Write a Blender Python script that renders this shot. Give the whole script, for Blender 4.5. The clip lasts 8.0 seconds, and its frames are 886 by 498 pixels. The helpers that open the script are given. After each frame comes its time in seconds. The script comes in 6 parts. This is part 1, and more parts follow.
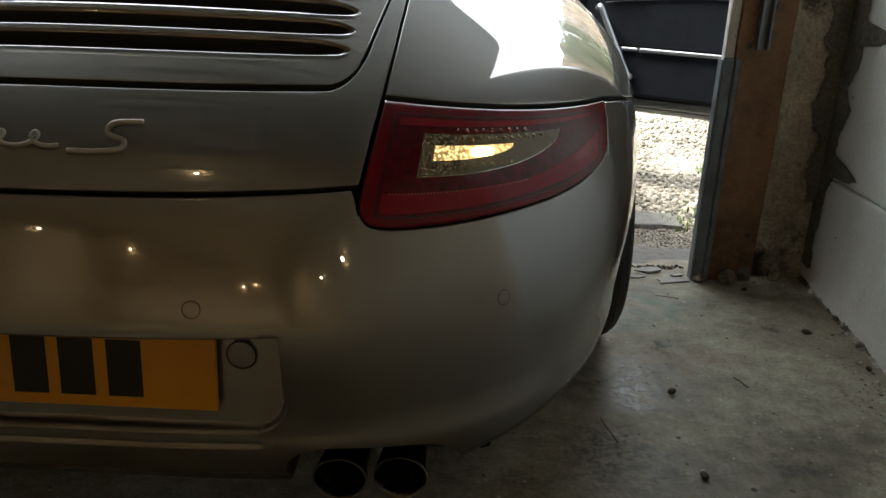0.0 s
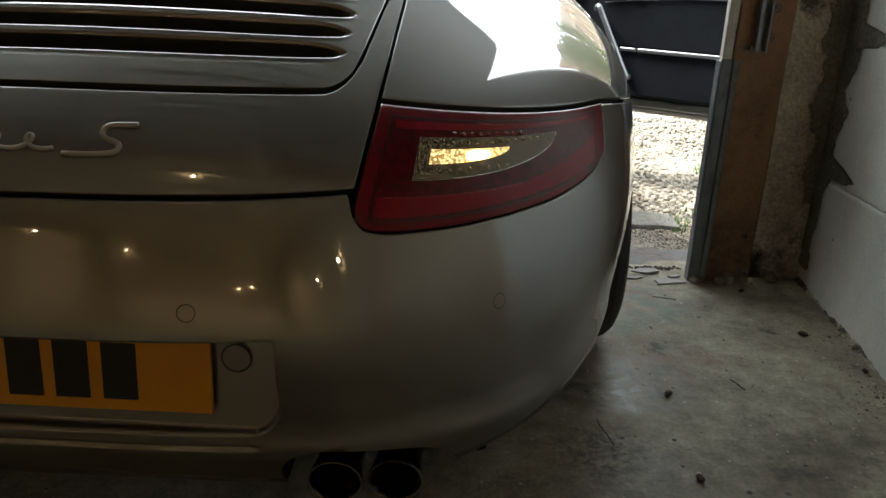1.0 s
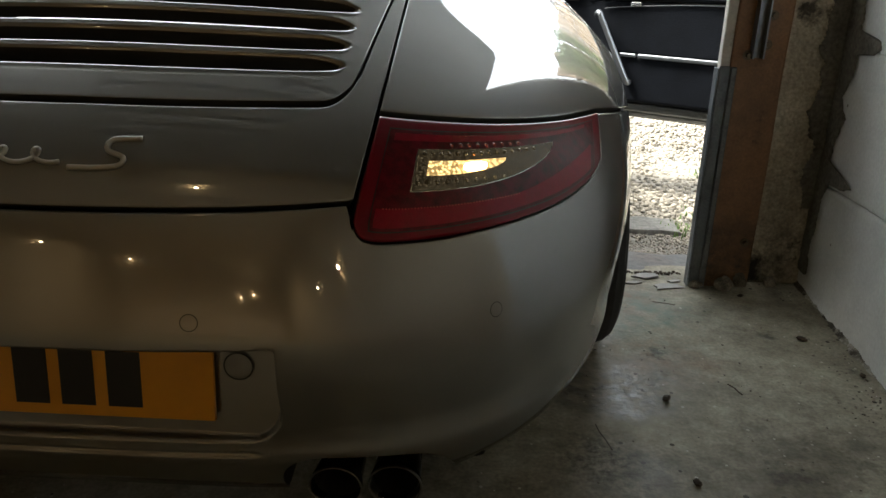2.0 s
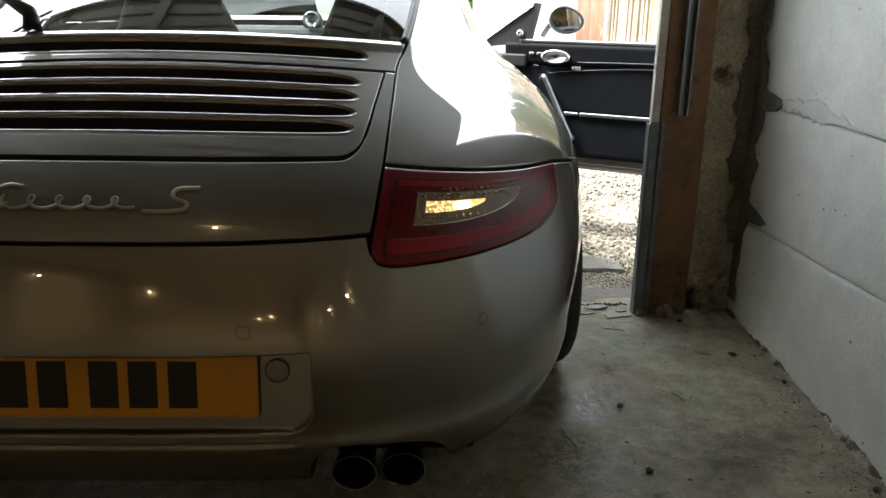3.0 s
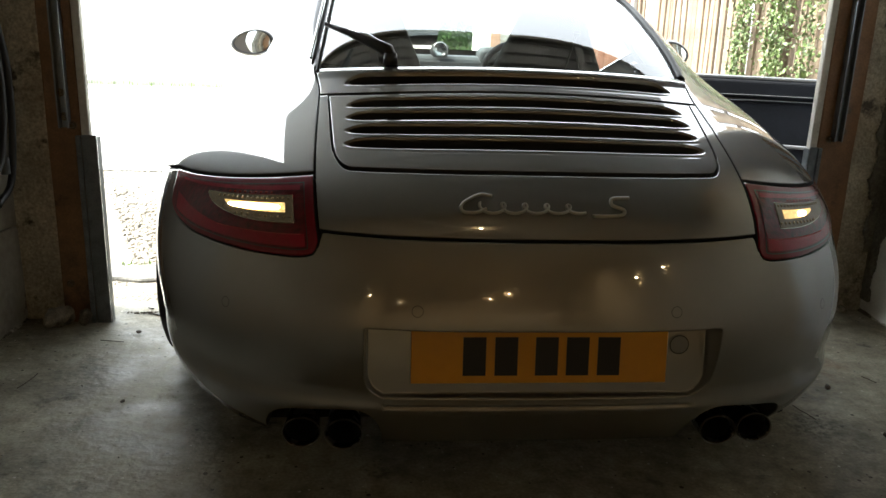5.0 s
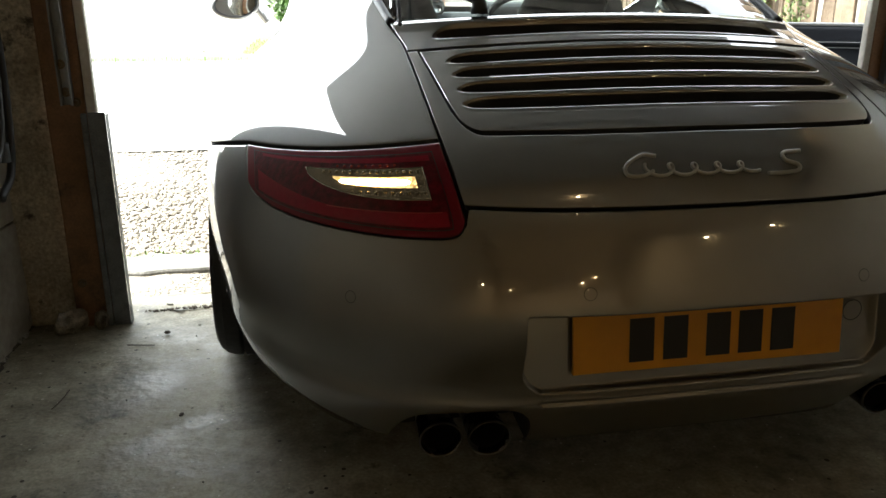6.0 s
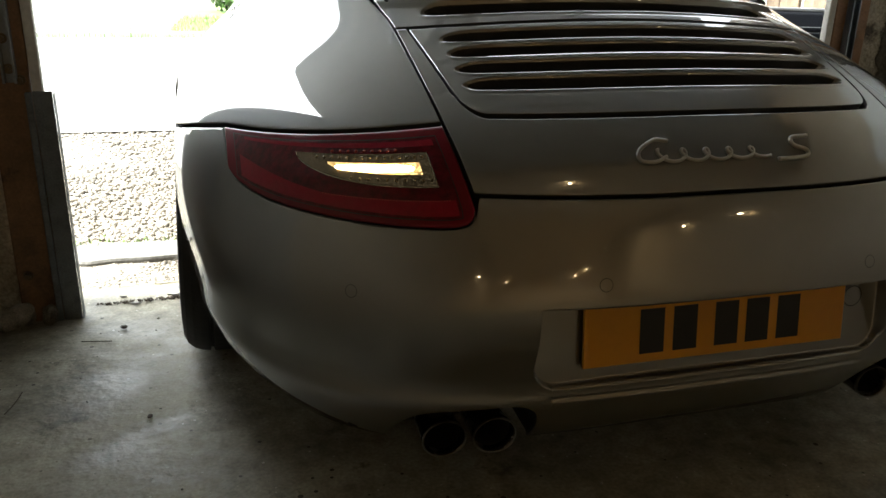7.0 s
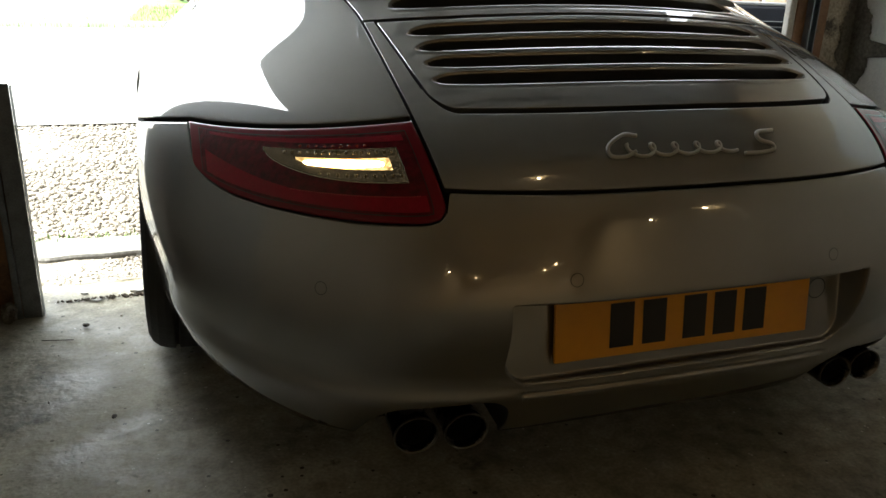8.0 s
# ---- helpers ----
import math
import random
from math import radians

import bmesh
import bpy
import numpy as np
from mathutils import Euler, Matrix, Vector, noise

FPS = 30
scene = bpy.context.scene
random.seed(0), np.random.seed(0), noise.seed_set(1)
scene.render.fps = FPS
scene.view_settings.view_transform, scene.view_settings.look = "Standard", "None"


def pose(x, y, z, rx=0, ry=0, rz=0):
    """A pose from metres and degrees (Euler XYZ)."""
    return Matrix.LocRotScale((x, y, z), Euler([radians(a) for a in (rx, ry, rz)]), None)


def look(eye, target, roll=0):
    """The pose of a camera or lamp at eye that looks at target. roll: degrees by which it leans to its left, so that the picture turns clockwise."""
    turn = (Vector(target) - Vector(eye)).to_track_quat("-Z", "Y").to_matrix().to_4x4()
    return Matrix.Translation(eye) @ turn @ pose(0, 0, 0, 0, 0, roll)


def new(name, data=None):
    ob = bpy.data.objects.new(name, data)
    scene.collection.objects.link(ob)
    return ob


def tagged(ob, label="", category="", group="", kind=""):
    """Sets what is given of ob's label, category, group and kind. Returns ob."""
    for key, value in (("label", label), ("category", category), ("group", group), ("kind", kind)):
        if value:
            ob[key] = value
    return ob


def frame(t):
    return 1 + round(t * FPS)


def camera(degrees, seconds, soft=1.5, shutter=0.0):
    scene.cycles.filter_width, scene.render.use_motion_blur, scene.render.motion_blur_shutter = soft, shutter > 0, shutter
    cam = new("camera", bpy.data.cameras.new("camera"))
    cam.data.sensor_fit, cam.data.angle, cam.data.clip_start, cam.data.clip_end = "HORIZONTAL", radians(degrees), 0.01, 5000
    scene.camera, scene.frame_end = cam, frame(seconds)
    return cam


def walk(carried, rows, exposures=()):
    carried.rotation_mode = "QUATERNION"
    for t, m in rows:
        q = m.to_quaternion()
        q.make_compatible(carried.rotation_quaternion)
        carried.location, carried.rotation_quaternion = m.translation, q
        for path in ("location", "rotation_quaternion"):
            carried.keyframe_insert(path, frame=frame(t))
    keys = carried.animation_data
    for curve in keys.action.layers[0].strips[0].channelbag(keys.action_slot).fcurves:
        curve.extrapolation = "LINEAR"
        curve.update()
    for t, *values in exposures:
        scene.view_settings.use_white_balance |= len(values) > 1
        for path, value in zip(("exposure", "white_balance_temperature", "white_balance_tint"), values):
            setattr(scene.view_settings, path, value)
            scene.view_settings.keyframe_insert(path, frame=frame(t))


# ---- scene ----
cam = camera(58.5, 8.0)
EXPOSURES = [(0, 3.49, 6500, 4), (8, 3.49, 6500, 4)]
PATH = [
    (0, (0.61, -0.823, 0.915), (0.484, 1.036, 0.187), 1.4),
    (0.5, (0.61, -0.818, 0.92), (0.487, 1.039, 0.187), 1.6),
    (1, (0.614, -0.819, 0.922), (0.491, 1.038, 0.189), 1.6),
    (2.3, (0.624, -0.851, 0.946), (0.489, 1.01, 0.226), 1.3),
    (2.5, (0.615, -0.914, 0.952), (0.485, 0.958, 0.259), 1.2),
    (3, (0.56, -1.11, 0.979), (0.555, 0.802, 0.391), 0.9),
    (3.5, (0.493, -1.249, 1.014), (0.572, 0.671, 0.461), 0.7),
    (4, (0.289, -1.387, 1.056), (0.465, 0.538, 0.544), 1.5),
    (4.2, (0.180, -1.416, 1.044), (0.350, 0.510, 0.531), 1.5),
    (4.5, (-0.016, -1.442, 1.035), (0.129, 0.483, 0.51), 1.9),
    (4.8, (-0.198, -1.434, 1.012), (-0.070, 0.491, 0.482), 2.0),
    (5, (-0.299, -1.408, 1.009), (-0.175, 0.514, 0.473), 2.0),
    (5.2, (-0.391, -1.36, 0.999), (-0.267, 0.562, 0.459), 2.0),
    (6.3, (-0.749, -1.102, 0.945), (-0.357, 0.751, 0.304), 0.2),
    (6.5, (-0.772, -1.08, 0.938), (-0.345, 0.763, 0.288), 0.8),
    (7, (-0.793, -1.056, 0.948), (-0.315, 0.773, 0.293), 1.3),
    (7.5, (-0.796, -1.046, 0.947), (-0.29, 0.775, 0.292), 1.6),
    (8, (-0.798, -1.044, 0.951), (-0.238, 0.755, 0.279), 1.8),
]
walk(cam, [(t, look(eye, target, roll)) for t, eye, target, roll in PATH], EXPOSURES)

# ---- world and light ----
world = bpy.data.worlds.new("sky")
scene.world = world
world.use_nodes = True
wn = world.node_tree.nodes
sky = wn.new("ShaderNodeTexSky")
sky.sky_type = "NISHITA"
sky.sun_disc = False
sky.sun_elevation, sky.sun_rotation = radians(55), radians(-85)
sky.dust_density, sky.air_density = 2.0, 1.0
wn["Background"].inputs["Strength"].default_value = 0.15
pale = wn.new("ShaderNodeHueSaturation")          # a bright, hazy, whitish sky
pale.inputs["Saturation"].default_value = 0.22
world.node_tree.links.new(sky.outputs["Color"], pale.inputs["Color"])
world.node_tree.links.new(pale.outputs["Color"], wn["Background"].inputs["Color"])

sun = new("sun", bpy.data.lights.new("sun", "SUN"))
sun.data.energy, sun.data.angle, sun.data.color = 1.5, radians(15), (1.0, 0.96, 0.9)
sun.matrix_world = look((-6.0, 0.5, 8.6), (0, 0, 0))

# two unseen spots, added for warm bounce light at the rear of the garage
for x, y in ((-0.6, -3.3), (0.7, -3.3)):
    spot = new("rear_fill_spot", bpy.data.lights.new("rear_fill_spot", "SPOT"))
    spot.data.energy, spot.data.color, spot.data.shadow_soft_size = 4.6, (1.0, 0.74, 0.46), 0.05
    spot.data.spot_size, spot.data.spot_blend = radians(150), 1.0
    spot.matrix_world = look((x, y, 2.18), (x, y - 0.5, 0))


# ---- materials ----
def material(name, colour, rough=0.5, metal=0.0, vary=0.0, scale=8.0, bump=0.0, bump_scale=60.0, coat=0.0, coat_ior=1.5,
             colour2=None, spots=None, spot_scale=3.0, spot_level=0.62, random_piece=0.0, rough_vary=0.0, distort=0.0, gloss=0.5, speck=0.0, speck_scale=260.0, bump_depth=0.004, bump_patch=0.0):
    """A surface with broad mottling, finer grain, optional stains and fine relief."""
    m = bpy.data.materials.new(name)
    m.use_nodes = True
    nt = m.node_tree
    n, link = nt.nodes, nt.links.new
    bsdf = n["Principled BSDF"]
    bsdf.inputs["Base Color"].default_value = (*colour, 1)
    bsdf.inputs["Roughness"].default_value = rough
    bsdf.inputs["Metallic"].default_value = metal
    bsdf.inputs["Specular IOR Level"].default_value = gloss
    bsdf.inputs["Coat Weight"].default_value = coat
    bsdf.inputs["Coat Roughness"].default_value = 0.012
    bsdf.inputs["Coat IOR"].default_value = coat_ior
    geo = n.new("ShaderNodeTexCoord")
    out = None
    if vary or colour2:
        t1 = n.new("ShaderNodeTexNoise")
        t1.inputs["Scale"].default_value = scale
        t1.inputs["Detail"].default_value = 6
        t1.inputs["Distortion"].default_value = distort
        link(geo.outputs["Object"], t1.inputs["Vector"])
        t2 = n.new("ShaderNodeTexNoise")
        t2.inputs["Scale"].default_value = scale * 9
        t2.inputs["Detail"].default_value = 4
        link(geo.outputs["Object"], t2.inputs["Vector"])
        mix = n.new("ShaderNodeMix")
        mix.data_type = "FLOAT"
        mix.inputs["Factor"].default_value = 0.35
        link(t1.outputs["Fac"], mix.inputs[2])
        link(t2.outputs["Fac"], mix.inputs[3])
        ramp = n.new("ShaderNodeValToRGB")
        c2 = colour2 or tuple(c * (1 + vary) for c in colour)
        c1 = colour if colour2 else tuple(c * (1 - vary) for c in colour)
        ramp.color_ramp.elements[0].color, ramp.color_ramp.elements[0].position = (*c1, 1), 0.36
        ramp.color_ramp.elements[1].color, ramp.color_ramp.elements[1].position = (*c2, 1), 0.64
        link(mix.outputs[0], ramp.inputs["Fac"])
        out = ramp.outputs["Color"]
        if rough_vary:
            mr = n.new("ShaderNodeMapRange")
            mr.inputs["From Min"].default_value, mr.inputs["From Max"].default_value = 0.35, 0.65
            mr.inputs["To Min"].default_value, mr.inputs["To Max"].default_value = rough - rough_vary, rough + rough_vary
            link(t1.outputs["Fac"], mr.inputs["Value"])
            link(mr.outputs["Result"], bsdf.inputs["Roughness"])
    if spots:
        t3 = n.new("ShaderNodeTexNoise")
        t3.inputs["Scale"].default_value = spot_scale
        t3.inputs["Detail"].default_value = 8
        t3.inputs["Roughness"].default_value = 0.65
        link(geo.outputs["Object"], t3.inputs["Vector"])
        r3 = n.new("ShaderNodeValToRGB")
        r3.color_ramp.elements[0].position, r3.color_ramp.elements[1].position = spot_level, spot_level + 0.08
        link(t3.outputs["Fac"], r3.inputs["Fac"])
        m3 = n.new("ShaderNodeMix")
        m3.data_type = "RGBA"
        m3.inputs[7].default_value = (*spots, 1)
        link(r3.outputs["Color"], m3.inputs["Factor"])
        if out:
            link(out, m3.inputs[6])
        else:
            m3.inputs[6].default_value = (*colour, 1)
        out = m3.outputs[2]
    if speck:
        t4 = n.new("ShaderNodeTexNoise")
        t4.inputs["Scale"].default_value = speck_scale
        t4.inputs["Detail"].default_value = 3
        link(geo.outputs["Object"], t4.inputs["Vector"])
        r4 = n.new("ShaderNodeMapRange")
        r4.inputs["From Min"].default_value, r4.inputs["From Max"].default_value = 0.3, 0.7
        r4.inputs["To Min"].default_value, r4.inputs["To Max"].default_value = 1 - speck, 1 + speck
        link(t4.outputs["Fac"], r4.inputs["Value"])
        h4 = n.new("ShaderNodeHueSaturation")
        link(r4.outputs["Result"], h4.inputs["Value"])
        if out:
            link(out, h4.inputs["Color"])
        else:
            h4.inputs["Color"].default_value = (*colour, 1)
        out = h4.outputs["Color"]
    if random_piece:
        info = n.new("ShaderNodeObjectInfo")
        isle = n.new("ShaderNodeNewGeometry")
        add = n.new("ShaderNodeMath")
        add.operation = "ADD"
        link(info.outputs["Random"], add.inputs[0])
        link(isle.outputs["Random Per Island"], add.inputs[1])
        fr = n.new("ShaderNodeMath")
        fr.operation = "FRACT"
        link(add.outputs[0], fr.inputs[0])
        mp = n.new("ShaderNodeMapRange")
        mp.inputs["To Min"].default_value, mp.inputs["To Max"].default_value = 1 - random_piece, 1 + random_piece
        link(fr.outputs[0], mp.inputs["Value"])
        hsv = n.new("ShaderNodeHueSaturation")
        if out:
            link(out, hsv.inputs["Color"])
        else:
            hsv.inputs["Color"].default_value = (*colour, 1)
        link(mp.outputs["Result"], hsv.inputs["Value"])
        out = hsv.outputs["Color"]
    if out:
        link(out, bsdf.inputs["Base Color"])
    if bump:
        tb = n.new("ShaderNodeTexNoise")
        tb.inputs["Scale"].default_value = bump_scale
        tb.inputs["Detail"].default_value = 8
        link(geo.outputs["Object"], tb.inputs["Vector"])
        b = n.new("ShaderNodeBump")
        b.inputs["Strength"].default_value = bump
        b.inputs["Distance"].default_value = bump_depth
        height = tb.outputs["Fac"]
        if bump_patch:                              # rough only in patches, smooth between
            tp = n.new("ShaderNodeTexNoise")
            tp.inputs["Scale"].default_value = bump_patch
            tp.inputs["Detail"].default_value = 5
            link(geo.outputs["Object"], tp.inputs["Vector"])
            rp = n.new("ShaderNodeMapRange")
            rp.inputs["From Min"].default_value, rp.inputs["From Max"].default_value = 0.47, 0.68
            rp.inputs["To Min"].default_value, rp.inputs["To Max"].default_value = 0.10, 1.0
            link(tp.outputs["Fac"], rp.inputs["Value"])
            mu = n.new("ShaderNodeMath")
            mu.operation = "MULTIPLY"
            link(height, mu.inputs[0])
            link(rp.outputs["Result"], mu.inputs[1])
            height = mu.outputs[0]
        link(height, b.inputs["Height"])
        link(b.outputs["Normal"], bsdf.inputs["Normal"])
    return m


def pits(m, scale, size, colour):
    """Small blow holes, scattered thinly over cast concrete."""
    n, link = m.node_tree.nodes, m.node_tree.links.new
    bsdf = n["Principled BSDF"]
    geo = n.new("ShaderNodeNewGeometry")
    cell = n.new("ShaderNodeTexVoronoi")
    cell.inputs["Scale"].default_value = scale
    link(geo.outputs["Position"], cell.inputs["Vector"])
    rgb = n.new("ShaderNodeSeparateColor")
    link(cell.outputs["Color"], rgb.inputs["Color"])
    reach = n.new("ShaderNodeMapRange")
    reach.inputs["From Min"].default_value, reach.inputs["From Max"].default_value = 0.45, 1.0
    reach.inputs["To Max"].default_value = size
    link(rgb.outputs["Red"], reach.inputs["Value"])
    hole = n.new("ShaderNodeMath")
    hole.operation = "LESS_THAN"
    link(cell.outputs["Distance"], hole.inputs[0])
    link(reach.outputs["Result"], hole.inputs[1])
    mix = n.new("ShaderNodeMix")
    mix.data_type = "RGBA"
    link(hole.outputs["Value"], mix.inputs["Factor"])
    old = bsdf.inputs["Base Color"].links[0].from_socket
    link(old, mix.inputs[6])
    mix.inputs[7].default_value = (*colour, 1)
    link(mix.outputs[2], bsdf.inputs["Base Color"])


def stain(m, centre, radius, colour, strength=0.6, scale=14.0, rough=None):
    """A blotch of spilt paint or damp on a surface, with a ragged outline of its own."""
    nt = m.node_tree
    n, link = nt.nodes, nt.links.new
    bsdf = n["Principled BSDF"]
    geo = n.new("ShaderNodeNewGeometry")
    dist = n.new("ShaderNodeVectorMath")
    dist.operation = "DISTANCE"
    link(geo.outputs["Position"], dist.inputs[0])
    dist.inputs[1].default_value = centre
    fall = n.new("ShaderNodeMapRange")
    fall.inputs["From Min"].default_value, fall.inputs["From Max"].default_value = radius, radius * 0.2
    link(dist.outputs["Value"], fall.inputs["Value"])
    tex = n.new("ShaderNodeTexNoise")
    tex.inputs["Scale"].default_value, tex.inputs["Detail"].default_value, tex.inputs["Roughness"].default_value = scale, 8, 0.7
    link(geo.outputs["Position"], tex.inputs["Vector"])
    cut = n.new("ShaderNodeMapRange")
    cut.inputs["From Min"].default_value, cut.inputs["From Max"].default_value = 0.42, 0.62
    cut.inputs["To Max"].default_value = strength
    link(tex.outputs["Fac"], cut.inputs["Value"])
    mul = n.new("ShaderNodeMath")
    mul.operation = "MULTIPLY"
    link(fall.outputs["Result"], mul.inputs[0])
    link(cut.outputs["Result"], mul.inputs[1])
    for socket, value in ((bsdf.inputs["Base Color"], (*colour, 1)), (bsdf.inputs["Roughness"], rough)):
        if value is None:
            continue
        mix = n.new("ShaderNodeMix")
        mix.data_type = "RGBA" if socket.name == "Base Color" else "FLOAT"
        a, b, o = (6, 7, 2) if mix.data_type == "RGBA" else (2, 3, 0)
        link(mul.outputs[0], mix.inputs[0])
        if socket.links:
            link(socket.links[0].from_socket, mix.inputs[a])
        else:
            mix.inputs[a].default_value = socket.default_value
        mix.inputs[b].default_value = value
        link(mix.outputs[o], socket)
    return m


def glass(name, tint, rough=0.0):
    """A thin tinted pane: clear, with a Fresnel gloss."""
    m = bpy.data.materials.new(name)
    m.use_nodes = True
    n, link = m.node_tree.nodes, m.node_tree.links.new
    n.remove(n["Principled BSDF"])
    tr = n.new("ShaderNodeBsdfTransparent")
    tr.inputs["Color"].default_value = (*tint, 1)
    gl = n.new("ShaderNodeBsdfGlossy")
    gl.inputs["Roughness"].default_value = rough
    fr = n.new("ShaderNodeFresnel")
    fr.inputs["IOR"].default_value = 1.85
    mx = n.new("ShaderNodeMixShader")
    link(fr.outputs[0], mx.inputs[0])
    link(tr.outputs[0], mx.inputs[1])
    link(gl.outputs[0], mx.inputs[2])
    link(mx.outputs[0], n["Material Output"].inputs["Surface"])
    return m


def glowing(name, colour, strength, sparkle=0.0, base=None, reach=0.7, low=0.08):
    m = bpy.data.materials.new(name)
    m.use_nodes = True
    b = m.node_tree.nodes["Principled BSDF"]
    b.inputs["Base Color"].default_value = (*(base or colour), 1)
    b.inputs["Roughness"].default_value = 0.2
    b.inputs["Emission Color"].default_value = (*colour, 1)
    b.inputs["Emission Strength"].default_value = strength
    if sparkle:
        n, link = m.node_tree.nodes, m.node_tree.links.new
        tex, geo, mp = n.new("ShaderNodeTexVoronoi"), n.new("ShaderNodeTexCoord"), n.new("ShaderNodeMapRange")
        tex.inputs["Scale"].default_value = sparkle
        mp.inputs["From Min"].default_value, mp.inputs["From Max"].default_value = reach, 0.1
        mp.inputs["To Min"].default_value, mp.inputs["To Max"].default_value = strength * low, strength * 1.6
        link(geo.outputs["Object"], tex.inputs["Vector"])
        link(tex.outputs["Distance"], mp.inputs["Value"])
        link(mp.outputs["Result"], b.inputs["Emission Strength"])
    return m


M_PAINT = material("silver_grey_metallic_paint", (0.150, 0.149, 0.142), 0.48, 0.85, vary=0.03, scale=3, coat=1.0, coat_ior=2.75)
M_GAP = material("dark_gap", (0.012, 0.012, 0.012), 0.8, vary=0.2)
M_BLACK = material("black_plastic", (0.018, 0.018, 0.019), 0.45, vary=0.2, scale=30, bump=0.1, bump_scale=400)
# black that stands for the shade inside the louvre slits
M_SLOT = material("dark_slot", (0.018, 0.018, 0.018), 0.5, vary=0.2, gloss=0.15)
M_SATIN = material("satin_silver_trim", (0.24, 0.25, 0.265), 0.32, 0.85, vary=0.05, scale=20)
M_RUBBER = material("tyre_rubber", (0.02, 0.02, 0.02), 0.75, vary=0.25, scale=20, bump=0.3, bump_scale=120)
M_RIM = material("silver_wheel", (0.5, 0.5, 0.5), 0.3, 0.9, vary=0.08)
M_CHROME = material("chrome", (0.75, 0.72, 0.66), 0.25, 1.0, vary=0.04)
M_BADGE = material("satin_badge_silver", (0.46, 0.45, 0.42), 0.36, 0.9, vary=0.05)
M_RIM = material("dulled_chrome", (0.15, 0.145, 0.135), 0.3, 1.0, vary=0.3, scale=40)
M_EXHAUST = material("sooty_steel", (0.13, 0.125, 0.118), 0.25, 0.95, vary=0.25, scale=25, rough_vary=0.1)
M_EXHAUSTBLACK = material("exhaust_black", (0.01, 0.01, 0.01), 0.9, vary=0.2)
M_PLATE = material("amber_plate", (0.70, 0.31, 0.008), 0.35, vary=0.05, scale=6, coat=0.4, bump=0.05, bump_scale=500)
M_INK = material("plate_ink", (0.012, 0.012, 0.013), 0.4, vary=0.1)
M_RED = material("red_lens_rim", (0.175, 0.0016, 0.012), 0.3, vary=0.06, scale=40, coat=1.0, coat_ior=1.36, gloss=0.1)
M_REDDARK = material("smoked_red_lens", (0.11, 0.0012, 0.008), 0.3, vary=0.5, scale=70, coat=1.0, coat_ior=1.36, gloss=0.1, bump=0.12, bump_scale=180)
M_REDMID = material("red_reflector", (0.29, 0.0016, 0.016), 0.3, vary=0.12, scale=90, coat=1.0, coat_ior=1.36, gloss=0.1, bump=0.12, bump_scale=300)
# lens emits a faint gold sparkle in place of light from the bulb
M_CLEAR = glowing("lit_clear_lens", (1.0, 0.74, 0.42), 0.010, 380.0, (0.035, 0.028, 0.019), 0.45, 0.08)
M_PRISM = material("bright_prism_edge", (0.75, 0.10, 0.10), 0.12, vary=0.3, scale=300, coat=1.0)
M_GROOVE = material("lens_groove", (0.016, 0.001, 0.002), 0.4, vary=0.2)
# reflector glows by itself, standing in for bulb light thrown on it
M_LAMP = glowing("lit_gold_reflector", (1.0, 0.64, 0.25), 0.20, 230.0, None, 0.62, 0.12)
M_HOT = glowing("reversing_bulb", (1.0, 0.80, 0.42), 4.0)
M_LED = material("led_cup", (0.22, 0.17, 0.09), 0.15, 0.6, vary=0.3, coat=1.0)
M_LEDRED = material("red_led_cup", (0.35, 0.02, 0.012), 0.15, 0.2, vary=0.2, coat=1.0)
M_GLASS = glass("tinted_glass", (0.72, 0.78, 0.76))
M_MIRROR = material("mirror_glass", (0.50, 0.53, 0.54), 0.02, 1.0)
M_LEATHER = material("black_leather", (0.0035, 0.0042, 0.0062), 0.6, gloss=0.10, vary=0.3, scale=12, bump=0.25, bump_scale=220)
M_CARPET = material("black_carpet", (0.02, 0.02, 0.022), 0.95, vary=0.3, scale=60, bump=0.4, bump_scale=300)
M_DASH = material("dark_grey_dash", (0.05, 0.055, 0.06), 0.6, vary=0.2, scale=20, bump=0.2, bump_scale=250)
M_ALU = material("brushed_silver_trim", (0.6, 0.61, 0.62), 0.25, 0.9, vary=0.06, scale=20)

M_FLOOR = material("stained_concrete_floor", (0.145, 0.131, 0.096), 0.64, gloss=0.28, scale=2.6, colour2=(0.39, 0.368, 0.285), spots=(0.095, 0.085, 0.066),
                   spot_scale=7.0, spot_level=0.60, bump=0.9, bump_scale=38, rough_vary=0.2, distort=1.6, speck=0.20, speck_scale=120, bump_depth=0.005)
pits(M_FLOOR, 42.0, 0.16, (0.50, 0.47, 0.40))
pits(M_FLOOR, 29.0, 0.17, (0.06, 0.052, 0.04))
for sx_, sy_, sr_, dark_ in ((1.30, 0.55, 0.30, 1), (1.15, 0.25, 0.22, 0), (0.95, 0.15, 0.35, 1), (1.40, 0.05, 0.30, 0), (-1.20, 0.75, 0.25, 1), (-1.05, 0.55, 0.30, 0), (-1.25, 0.10, 0.35, 1), (-0.85, 0.05, 0.25, 0)):
    stain(M_FLOOR, (sx_, sy_, 0), sr_, (0.075, 0.066, 0.052) if dark_ else (0.42, 0.39, 0.33), 0.6, 17)
stain(M_FLOOR, (1.03, 1.14, 0), 0.24, (0.10, 0.185, 0.155), 0.75, 9)
stain(M_FLOOR, (1.05, 0.93, 0), 0.22, (0.26, 0.16, 0.10), 0.5, 12)
stain(M_FLOOR, (0.98, 1.26, 0), 0.14, (0.22, 0.10, 0.06), 0.6, 16)
stain(M_FLOOR, (0.92, 0.74, 0), 0.20, (0.06, 0.06, 0.058), 0.9, 30, 0.12)
